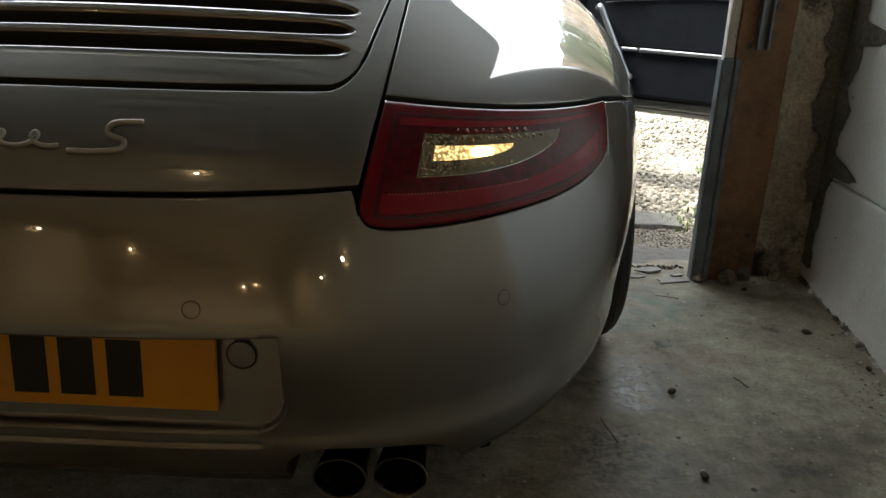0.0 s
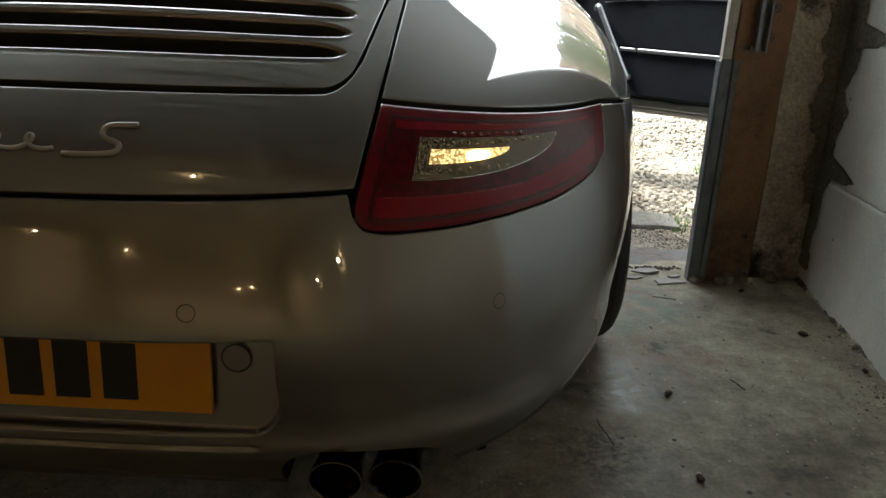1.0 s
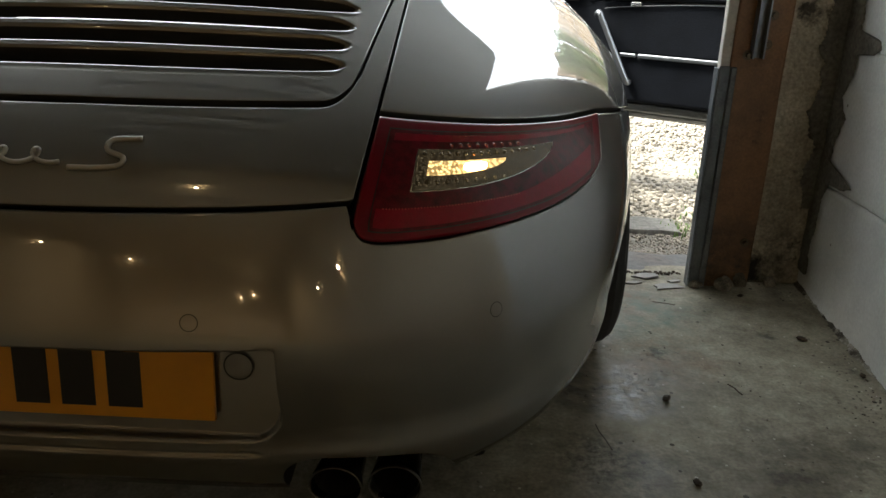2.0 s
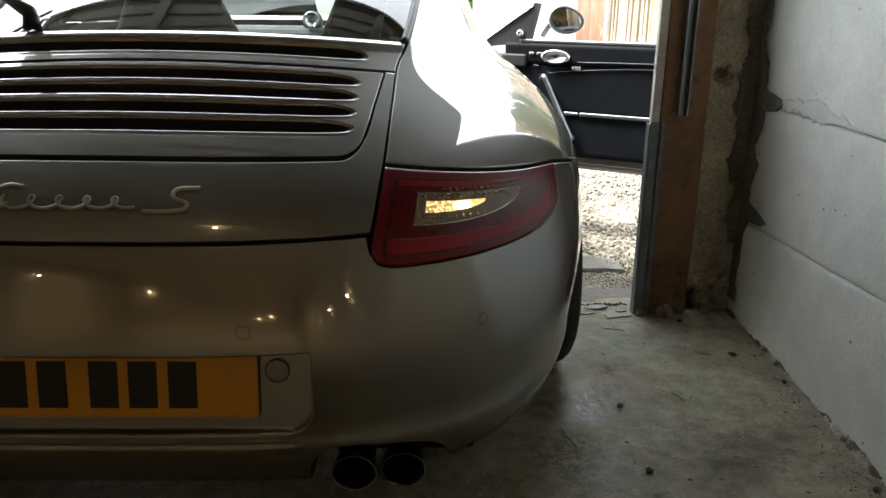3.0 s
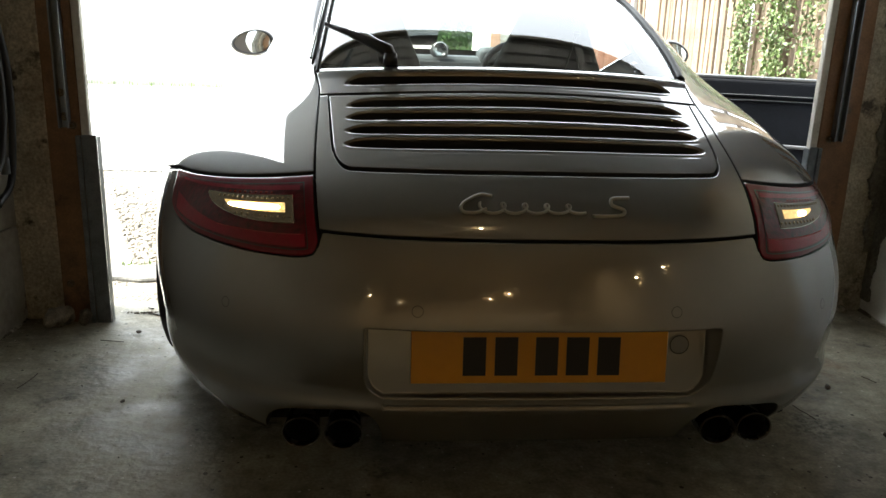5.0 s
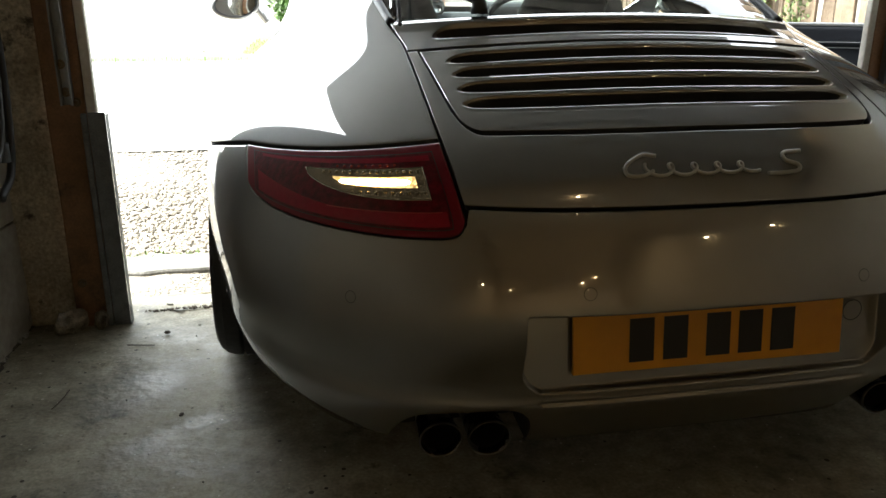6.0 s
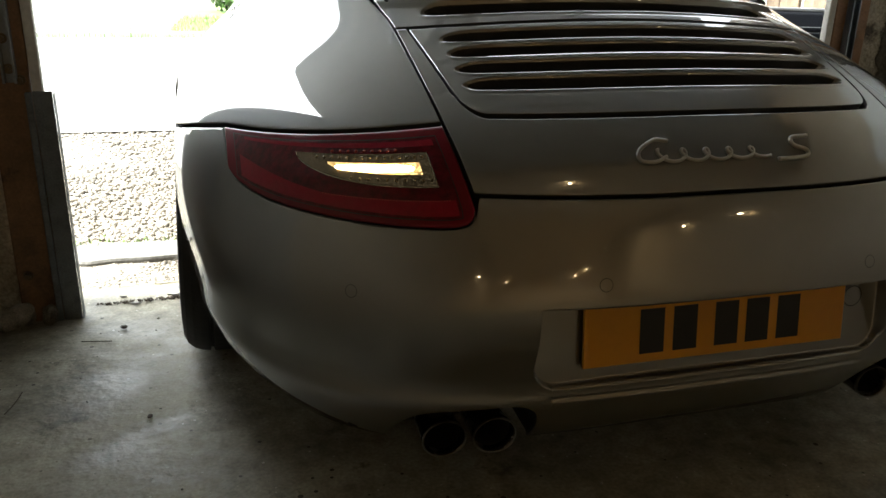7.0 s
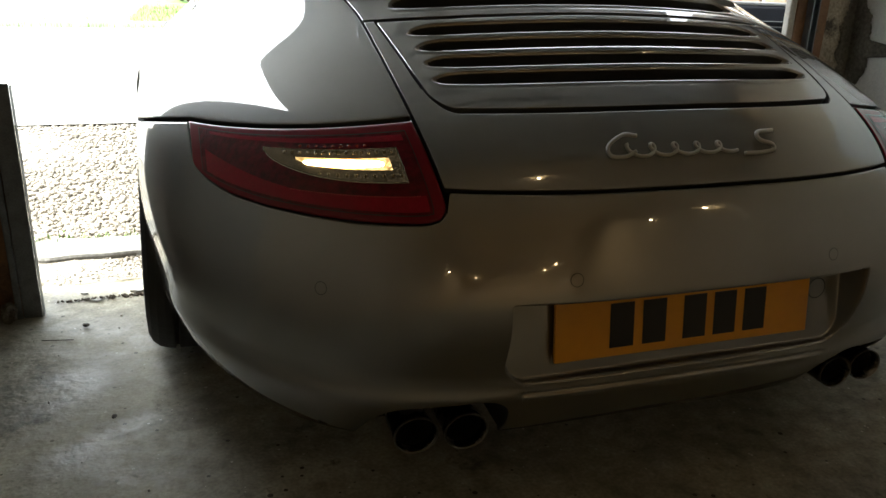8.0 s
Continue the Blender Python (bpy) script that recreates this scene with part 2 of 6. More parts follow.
stain(M_FLOOR, (0.85, 0.48, 0), 0.14, (0.03, 0.027, 0.022), 0.95, 45)
stain(M_FLOOR, (-0.95, 0.35, 0), 0.20, (0.40, 0.38, 0.34), 0.5, 22)
stain(M_FLOOR, (-1.0, 0.95, 0), 0.28, (0.36, 0.34, 0.30), 0.7, 14)
M_WALL = material("white_painted_concrete", (0.56, 0.575, 0.555), 0.8, scale=1.3, colour2=(0.75, 0.765, 0.745), spots=(0.40, 0.39, 0.36),
                  spot_scale=17.0, spot_level=0.70, bump=0.5, bump_scale=75, bump_depth=0.005, bump_patch=2.6, speck=0.07, speck_scale=110)
pits(M_WALL, 13.0, 0.062, (0.13, 0.12, 0.10))
M_CEMENT = material("dark_cement_mortar", (0.095, 0.089, 0.073), 0.92, scale=9, colour2=(0.18, 0.170, 0.140), bump=1.0, bump_scale=60, speck=0.3, speck_scale=90)
M_COLUMN = material("raw_concrete_column", (0.30, 0.26, 0.195), 0.88, scale=5, colour2=(0.52, 0.47, 0.37), spots=(0.08, 0.07, 0.055), spot_scale=11, spot_level=0.6,
                    bump=1.0, bump_scale=70, speck=0.3, speck_scale=110)
M_WOOD = material("brown_stained_timber", (0.15, 0.078, 0.036), 0.6, scale=3.0, colour2=(0.26, 0.135, 0.062), spots=(0.035, 0.02, 0.012),
                  spot_scale=5, spot_level=0.60, bump=0.4, bump_scale=70, speck=0.18, speck_scale=140)
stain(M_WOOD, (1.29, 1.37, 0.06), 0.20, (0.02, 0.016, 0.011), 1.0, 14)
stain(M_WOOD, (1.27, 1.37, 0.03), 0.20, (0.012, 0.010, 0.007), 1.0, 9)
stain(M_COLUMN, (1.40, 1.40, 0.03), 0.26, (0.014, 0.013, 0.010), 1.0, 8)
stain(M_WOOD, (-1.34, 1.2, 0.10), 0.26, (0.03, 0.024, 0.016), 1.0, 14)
M_PALEWOOD = material("weathered_pale_timber", (0.42, 0.39, 0.34), 0.8, scale=9, colour2=(0.6, 0.57, 0.5), spots=(0.2, 0.17, 0.13), spot_scale=12, bump=0.4)
M_GALV = material("dull_galvanised_steel", (0.16, 0.175, 0.185), 0.5, 0.6, vary=0.35, scale=24, rough_vary=0.15)
M_RAIL = material("grey_steel_track", (0.22, 0.24, 0.26), 0.35, 0.85, vary=0.18, scale=16)
M_BRASS = material("tarnished_bolt", (0.13, 0.10, 0.065), 0.4, 0.8, vary=0.3, scale=60)
M_CEIL = material("grey_fibre_cement_sheet", (0.58, 0.50, 0.39), 0.85, vary=0.18, scale=2.5, bump=0.3, bump_scale=60)
M_DOOR = material("grey_steel_garage_door", (0.21, 0.207, 0.19), 0.55, vary=0.10, scale=2.5, bump=0.1, bump_scale=40)
M_BEAM = material("steel_stiffener", (0.15, 0.145, 0.115), 0.6, 0.1, vary=0.15)
M_BACK = material("ochre_chipboard_wall", (0.55, 0.44, 0.30), 0.8, vary=0.22, scale=3, bump=0.3)
M_HOSE = material("black_rubber_hose", (0.015, 0.015, 0.016), 0.4, vary=0.2)
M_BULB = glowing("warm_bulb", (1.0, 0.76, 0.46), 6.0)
M_LEAFDRY = material("dry_leaf", (0.045, 0.03, 0.016), 0.8, vary=0.4, scale=60)
M_RUBBLE = material("crumbled_concrete", (0.19, 0.168, 0.13), 0.9, vary=0.6, scale=24, bump=0.8, bump_scale=90, random_piece=0.25)

M_FOOT = material("crumbled_plaster", (0.30, 0.285, 0.24), 0.9, scale=14, colour2=(0.55, 0.535, 0.48), spots=(0.08, 0.072, 0.056), spot_scale=16, spot_level=0.46, bump=1.0, bump_scale=120, speck=0.25, speck_scale=120)

M_GROUND = material("pale_grit_ground", (0.13, 0.118, 0.095), 0.95, scale=3, colour2=(0.25, 0.228, 0.19), bump=0.8, bump_scale=80, speck=0.35, speck_scale=70)
M_STONE = material("river_gravel", (0.215, 0.188, 0.150), 0.8, vary=0.15, scale=12, random_piece=0.62, bump=0.3)
M_APRON = material("worn_concrete_apron", (0.22, 0.215, 0.2), 0.8, scale=3, colour2=(0.36, 0.35, 0.33), spots=(0.24, 0.23, 0.21), spot_scale=7, bump=0.5)
M_STRIP = material("weathered_concrete_strip", (0.085, 0.081, 0.072), 0.85, scale=5, colour2=(0.15, 0.143, 0.128), spots=(0.08, 0.075, 0.066), spot_scale=9, bump=0.7, bump_scale=50, speck=0.2, speck_scale=90)
M_UPPERWALL = material("brown_raw_concrete", (0.38, 0.32, 0.235), 0.9, scale=2, colour2=(0.50, 0.43, 0.325), bump=0.6, bump_scale=40)
M_WESTFRONT = material("dusty_painted_concrete", (0.25, 0.23, 0.195), 0.88, scale=4, colour2=(0.42, 0.395, 0.345), spots=(0.11, 0.10, 0.08), spot_scale=8, spot_level=0.6, bump=0.8, bump_scale=45)
M_GRIT = material("floor_crumbs", (0.24, 0.22, 0.18), 0.9, vary=0.35, scale=30, random_piece=0.5)
M_SLAB = material("dark_wet_slab", (0.06, 0.061, 0.062), 0.55, scale=4, colour2=(0.15, 0.15, 0.147), spots=(0.30, 0.29, 0.28), spot_scale=9, spot_level=0.66, bump=0.7, bump_scale=40, rough_vary=0.2)
M_RENDER = material("pale_rendered_wall", (0.72, 0.70, 0.65), 0.85, vary=0.08, scale=2, bump=0.3)
M_PINK = material("salmon_painted_post", (0.62, 0.36, 0.24), 0.8, vary=0.15, scale=4, bump=0.2)
M_RUST = material("rusty_corrugated_iron", (0.15, 0.052, 0.027), 0.75, 0.1, scale=4, colour2=(0.21, 0.105, 0.064), spots=(0.34, 0.30, 0.25), spot_scale=3, bump=0.2, random_piece=0.12)
M_BOARD = material("grey_brown_fence_board", (0.10, 0.07, 0.043), 0.85, scale=5, colour2=(0.20, 0.152, 0.104), spots=(0.08, 0.052, 0.033), spot_scale=8,
                   bump=0.5, random_piece=0.28)
M_GRASS = material("grass_blades", (0.10, 0.17, 0.035), 0.7, vary=0.3, scale=20, random_piece=0.4)
M_LAWN = material("lawn", (0.12, 0.2, 0.045), 0.9, vary=0.35, scale=6, bump=0.6)
M_LEAF = material("ivy_leaf", (0.085, 0.125, 0.036), 0.5, vary=0.25, scale=12, random_piece=0.45)
M_HEDGE = material("hedge_leaf", (0.06, 0.11, 0.03), 0.6, vary=0.3, scale=12, random_piece=0.5)
M_BARK = material("bark", (0.12, 0.09, 0.06), 0.9, vary=0.3, scale=15, bump=0.6)
M_ROOFTILE = material("far_roof", (0.2, 0.18, 0.17), 0.8, vary=0.2, scale=4)


# ---- mesh helpers ----
def part(name, bm, mat, parent=None, label="", smooth=False):
    """Links a bmesh as one mesh object, under a thing or part where parent is given."""
    me = bpy.data.meshes.new(name)
    bm.normal_update()
    bm.to_mesh(me)
    bm.free()
    for m in (mat if isinstance(mat, (list, tuple)) else [mat]):
        me.materials.append(m)
    if smooth:
        me.shade_smooth()
    ob = new(name, me)
    if parent:
        ob.parent = parent
    if label:
        tagged(ob, label)
    return ob


def mesh_part(name, verts, faces, mat, parent=None, label="", smooth=True, indices=None):
    me = bpy.data.meshes.new(name)
    me.from_pydata([tuple(map(float, v)) for v in verts], [], faces)
    for m in (mat if isinstance(mat, (list, tuple)) else [mat]):
        me.materials.append(m)
    if indices is not None:
        me.polygons.foreach_set("material_index", indices)
    if smooth:
        me.shade_smooth()
    me.update()
    ob = new(name, me)
    if parent:
        ob.parent = parent
    if label:
        tagged(ob, label)
    return ob


def empty(name, label, category, group="", at=(0, 0, 0)):
    ob = new(name)
    ob.empty_display_size = 0.1
    ob.location = at
    return tagged(ob, label, category, group)


def box(bm, lo, hi, bevel=0.0, m=None, segments=2):
    """A box from corner to corner, with bevelled edges, added to bm."""
    lo, hi = Vector(lo), Vector(hi)
    r = bmesh.ops.create_cube(bm, size=1.0)
    vs = r["verts"]
    for v in vs:
        v.co = Vector((lo[i] + (v.co[i] + 0.5) * (hi[i] - lo[i]) for i in range(3)))
    if bevel:
        es = list({e for v in vs for e in v.link_edges})
        r2 = bmesh.ops.bevel(bm, geom=es, offset=bevel, segments=segments, affect="EDGES", profile=0.5)
        vs = list({v for f in r2["faces"] for v in f.verts} | {v for v in vs if v.is_valid})
    if m is not None:
        bmesh.ops.transform(bm, matrix=m, verts=[v for v in vs if v.is_valid])
    return vs


def a_box(lo, hi, bevel=0.0, m=None, segments=2):
    bm = bmesh.new()
    box(bm, lo, hi, bevel, m, segments)
    return bm


def cyl(r1, r2, h, n=24, m=None, caps=True):
    bm = bmesh.new()
    bmesh.ops.create_cone(bm, cap_ends=caps, segments=n, radius1=r1, radius2=r2, depth=h)
    if m is not None:
        bm.transform(m)
    return bm


def lathe(profile, n=40, m=None):
    """Turns (radius, height) pairs about z."""
    bm = bmesh.new()
    rings = []
    for r, h in profile:
        rings.append([bm.verts.new((r * math.cos(2 * math.pi * i / n), r * math.sin(2 * math.pi * i / n), h)) for i in range(n)])
    for a, b in zip(rings, rings[1:]):
        for i in range(n):
            bm.faces.new((a[i], a[(i + 1) % n], b[(i + 1) % n], b[i]))
    if m is not None:
        bm.transform(m)
    return bm


def tube(points, radius, n=8, closed=False):
    """A round tube along points; radius may be a list."""
    bm = bmesh.new()
    pts = [Vector(p) for p in points]
    rings = []
    up = Vector((0.13, 0.21, 1)).normalized()
    for i, p in enumerate(pts):
        d = (pts[min(i + 1, len(pts) - 1)] - pts[max(i - 1, 0)]).normalized()
        s = d.cross(up)
        s = s.normalized() if s.length > 1e-4 else Vector((1, 0, 0))
        t = s.cross(d).normalized()
        r = radius[i] if isinstance(radius, (list, tuple)) else radius
        rings.append([bm.verts.new(p + r * (math.cos(2 * math.pi * k / n) * s + math.sin(2 * math.pi * k / n) * t)) for k in range(n)])
    for a, b in zip(rings, rings[1:]):
        for k in range(n):
            bm.faces.new((a[k], a[(k + 1) % n], b[(k + 1) % n], b[k]))
    for ring in (rings[0][::-1], rings[-1]):
        bm.faces.new(ring)
    return bm


def curve_points(knots, n=24):
    """A smooth line through a few knots (Catmull-Rom)."""
    k = [Vector(p) for p in knots]
    k = [2 * k[0] - k[1]] + k + [2 * k[-1] - k[-2]]
    out = []
    for i in range(1, len(k) - 2):
        for j in range(n):
            t = j / n
            a, b, c, d = k[i - 1], k[i], k[i + 1], k[i + 2]
            out.append(0.5 * ((2 * b) + (c - a) * t + (2 * a - 5 * b + 4 * c - d) * t * t + (3 * b - a - 3 * c + d) * t ** 3))
    return out + [k[-2]]


def smooth_table(*pairs):
    """A smooth curve through (argument, value) pairs that does not overshoot."""
    xs, ys = np.array([p[0] for p in pairs], float), np.array([p[1] for p in pairs], float)
    h, d = np.diff(xs), np.diff(ys) / np.diff(xs)
    m = np.zeros_like(xs)
    m[0], m[-1] = d[0], d[-1]
    for i in range(1, len(xs) - 1):
        if d[i - 1] * d[i] > 0:
            w1, w2 = 2 * h[i] + h[i - 1], h[i] + 2 * h[i - 1]
            m[i] = (w1 + w2) / (w1 / d[i - 1] + w2 / d[i])

    def f(x):
        x = np.clip(np.asarray(x, float), xs[0], xs[-1])
        i = np.clip(np.searchsorted(xs, x) - 1, 0, len(xs) - 2)
        t = (x - xs[i]) / h[i]
        return ((1 + 2 * t) * (1 - t) ** 2 * ys[i] + t * (1 - t) ** 2 * h[i] * m[i]
                + t * t * (3 - 2 * t) * ys[i + 1] + t * t * (t - 1) * h[i] * m[i + 1])
    return f


def faired(table, z0, z1, fine, broad):
    """The same curve, smoothed so that its bend changes evenly: finely below z = 0.33, where the lower lip is, broadly above."""
    zs = np.arange(z0, z1 + 1e-9, 0.002)
    pad = np.arange(z0 - 0.12, z1 + 0.12 + 1e-9, 0.002)
    v = np.asarray(table(pad))
    v = np.where(pad < z0, table(z0) + (pad - z0) * (table(z0 + 0.004) - table(z0)) / 0.004, v)
    v = np.where(pad > z1, table(z1) + (pad - z1) * (table(z1) - table(z1 - 0.004)) / 0.004, v)
    sigma = fine + (broad - fine) * step(0.32, 0.44, zs)
    w = np.exp(-0.5 * ((pad[None, :] - zs[:, None]) / sigma[:, None]) ** 2)
    ys = (w * v[None, :]).sum(1) / w.sum(1)
    slope = np.gradient(ys, 0.002)

    def f(z):
        z = np.clip(np.asarray(z, float), zs[0], zs[-1])
        i = np.clip(((z - zs[0]) / 0.002).astype(int), 0, len(zs) - 2)
        t = (z - zs[i]) / 0.002
        return ((1 + 2 * t) * (1 - t) ** 2 * ys[i] + t * (1 - t) ** 2 * 0.002 * slope[i]
                + t * t * (3 - 2 * t) * ys[i + 1] + t * t * (t - 1) * 0.002 * slope[i + 1])
    return f


def step(a, b, x):
    t = np.clip((x - a) / (b - a), 0, 1)
    return t * t * (3 - 2 * t)


# ---- the garage ----
XL, XR, YB, ZC = -1.55, 1.53, -5.4, 2.25           # side walls, back wall, ceiling


def front_y(x):
    """The inside face of the front wall, which stands a little askew to the car."""
    return 1.205 + (x + 1.267) * 0.067


def displaced_grid(x0, x1, y0, y1, nx, ny, height):
    xs, ys = np.linspace(x0, x1, nx), np.linspace(y0, y1, ny)
    verts = [(x, y, height(x, y)) for y in ys for x in xs]
    faces = [(j * nx + i, j * nx + i + 1, (j + 1) * nx + i + 1, (j + 1) * nx + i) for j in range(ny - 1) for i in range(nx - 1)]
    return verts, faces


def floor_height(x, y):
    edge = 1.30 + (x + 1.29) * 0.067 + 0.04 * noise.noise((x * 5, 3.1, 0))
    h = 0.003 * noise.noise((x * 2.3, y * 2.3, 0)) + 0.0015 * noise.noise((x * 9, y * 9, 4))
    if y > edge - 0.12:
        h -= 0.010 * max(0, noise.noise((x * 7, y * 11, 9)) + 0.15) * min(1, (y - edge + 0.12) / 0.1)
    return h


v, f = displaced_grid(XL - 0.1, XR + 0.1, YB - 0.1, 1.52, 120, 333, floor_height)
v = [(x, min(y, front_y(x) + 0.095 + 0.012 * noise.noise((x * 8, 2.2, 0)) + 0.0004 * j / 120), z) for j, (x, y, z) in enumerate(v)]
tagged(mesh_part("floor", v, f, M_FLOOR), "worn stained concrete garage floor", "floor", kind="structure")

# The walls: concrete panels laid on edge, a shadow gap between them, with lumpy paint.


def joint(k, y):
    """Height of the k-th joint between the panels, which were not laid quite level."""
    return (-0.03, 0.392 - 0.05 * y, 0.705, 1.045 + 0.036 * y, 1.42 + 0.01 * y, 1.79, 2.20)[k]


def panel_mesh(k, y0, y1, seed, n):
    """A concrete panel between two joints, its face towards -x, edges worn round."""
    bm = bmesh.new()
    half = (0, 0.007, 0.018, 0.04, 0.08, 0.14, 0.22, 0.31, 0.40)
    steps = half + (0.5,) + tuple(1 - f for f in reversed(half))
    nz, thick, grid = len(steps) - 1, 0.07, []
    for j in range(nz + 1):
        row = []
        for i in range(n + 1):
            y = y0 + (y1 - y0) * i / n
            lo, hi = joint(k, y) + 0.0017, joint(k + 1, y) - 0.0017
            f = steps[j]
            z = lo + (hi - lo) * f
            d = min(z - lo, hi - z)
            dent = 0.004 * math.exp(-d / 0.0018) + 0.0035 * noise.noise((y * 4, z * 4, seed)) + 0.0006 * noise.noise((y * 21, z * 21, seed))
            if d < 0.012:
                dent += 0.010 * max(0.0, noise.noise((y * 13, seed * 3.1, z * 5)) - 0.10) + 0.006 * max(0.0, noise.noise((y * 55, seed * 1.7, z * 5)) - 0.2)
            row.append(bm.verts.new((dent, y, z)))
        grid.append(row)
    for j in range(nz):
        for i in range(n):
            bm.faces.new((grid[j][i], grid[j + 1][i], grid[j + 1][i + 1], grid[j][i + 1]))
    r = bmesh.ops.extrude_edge_only(bm, edges=[e for e in bm.edges if e.is_boundary])
    for w in r["geom"]:
        if isinstance(w, bmesh.types.BMVert):
            w.co.x = thick
    return bm


wall_r = tagged(new("wall_east"), "white painted concrete panel garage wall", "wall", kind="structure")
part("wall_core", a_box((XR + 0.02, YB, 0), (XR + 0.12, 1.62, ZC)), M_CEMENT, wall_r)
for k in range(6):
    for i, (y0, y1) in enumerate(((0.12, 1.56), (-1.545, 0.115), (-4.6, -1.55), (-5.4, -4.605))):
        p = part("panel", panel_mesh(k, y0, y1, 3.7 * k + 11 * i, 40 if i else 130), M_UPPERWALL if k > 3 or i else M_WALL, wall_r, smooth=True)
        p.location = (XR + 0.0015 * ((k * 7) % 3 - 1), 0, 0)

wall_l = tagged(new("wall_west"), "grimy painted concrete panel garage wall", "wall", kind="structure")
part("wall_core", a_box((XL - 0.12, YB, 0), (XL - 0.02, 1.4, ZC)), M_CEMENT, wall_l)
for k in range(6):
    for i, (y0, y1) in enumerate(((0.30, 1.36), (-1.595, 0.295), (-4.6, -1.6), (-5.4, -4.605))):
        p = part("panel", panel_mesh(k, y0, y1, 40 + 3.1 * k + 7 * i, 60), M_UPPERWALL if i else M_WESTFRONT, wall_l, smooth=True)
        p.matrix_world = Matrix.Translation((XL, 0, 0)) @ Matrix.Diagonal((-1, 1, 1, 1))

tagged(part("wall_south", a_box((XL - 0.12, YB - 0.12, 0), (XR + 0.12, YB, ZC)), M_BACK), "ochre board back wall of the garage", "wall", kind="structure")

# Roof of ribbed fibre-cement sheets on two purlins.
xs = np.linspace(XL - 0.15, XR + 0.15, 3)
ys = np.arange(YB - 0.1, 1.42, 0.016)


def rib(y):
    t = ((y + 20) % 0.24) / 0.24
    return 0.020 * math.sin(math.pi * t / 0.2) if t < 0.2 else 0.0


verts = [(x, y, ZC - rib(y)) for y in ys for x in xs] + [(x, y, ZC + 0.05) for y in (ys[0], ys[-1]) for x in xs]
nx, ny = len(xs), len(ys)
faces = [(j * nx + i, (j + 1) * nx + i, (j + 1) * nx + i + 1, j * nx + i + 1) for j in range(ny - 1) for i in range(nx - 1)]
b = nx * ny
faces += [(b, b + 1, b + 2, b + 5, b + 4, b + 3), (0, b, b + 3, (ny - 1) * nx), (2, (ny - 1) * nx + 2, b + 5, b + 2), ((ny - 1) * nx, b + 3, b + 4, b + 5, (ny - 1) * nx + 2, (ny - 1) * nx + 1)]
tagged(mesh_part("ceiling", verts, faces, M_CEIL, smooth=False), "grey ribbed fibre-cement sheet ceiling", "ceiling", kind="structure")


def garage_door():
    """The up-and-over door, slid open overhead and standing out over the threshold: a ribbed sheet with stiffeners and edge rails."""
    w = empty("garage_door", "grey ribbed steel up-and-over door, open overhead", "garage door", at=(0, 0, 2.04))
    x0, x1, y0, y1, pitch = -1.30, 1.28, -0.15, 1.99, 0.13
    vs, fs = [], []
    ys = np.arange(y0, y1, 0.008)
    for y in ys:
        t = ((y + 10) % pitch) / pitch
        h = -0.016 * float(step(0.0, 0.10, t)) * (1 - float(step(0.72, 0.82, t)))
        vs += [(x0, y, h), (x1, y, h), (x1, y, 0.03), (x0, y, 0.03)]
    for j in range(len(ys) - 1):
        for k in range(4):
            fs.append((j * 4 + k, (j + 1) * 4 + k, (j + 1) * 4 + (k + 1) % 4, j * 4 + (k + 1) % 4))
    fs += [(0, 1, 2, 3), tuple(len(vs) - 1 - i for i in range(4))]
    mesh_part("ribbed_panel", vs, fs, M_DOOR, w, smooth=False)
    for x in (x0, x1):
        part("edge_rail", a_box((x - 0.02, y0, -0.045), (x + 0.02, y1, 0.035), 0.004), M_BEAM, w)
    for x in (-0.60, 0.62):
        part("stiffener", a_box((x - 0.028, y0 + 0.1, -0.05), (x + 0.028, y1 - 0.02, -0.017), 0.006), M_DOOR, w)
    part("front_rail", a_box((x0, y1 - 0.01, -0.05), (x1, y1 + 0.025, 0.035), 0.004), M_BEAM, w)
    return w


garage_door()

# The front wall: column, timber, steel angle and door track at each jamb, lintel above.


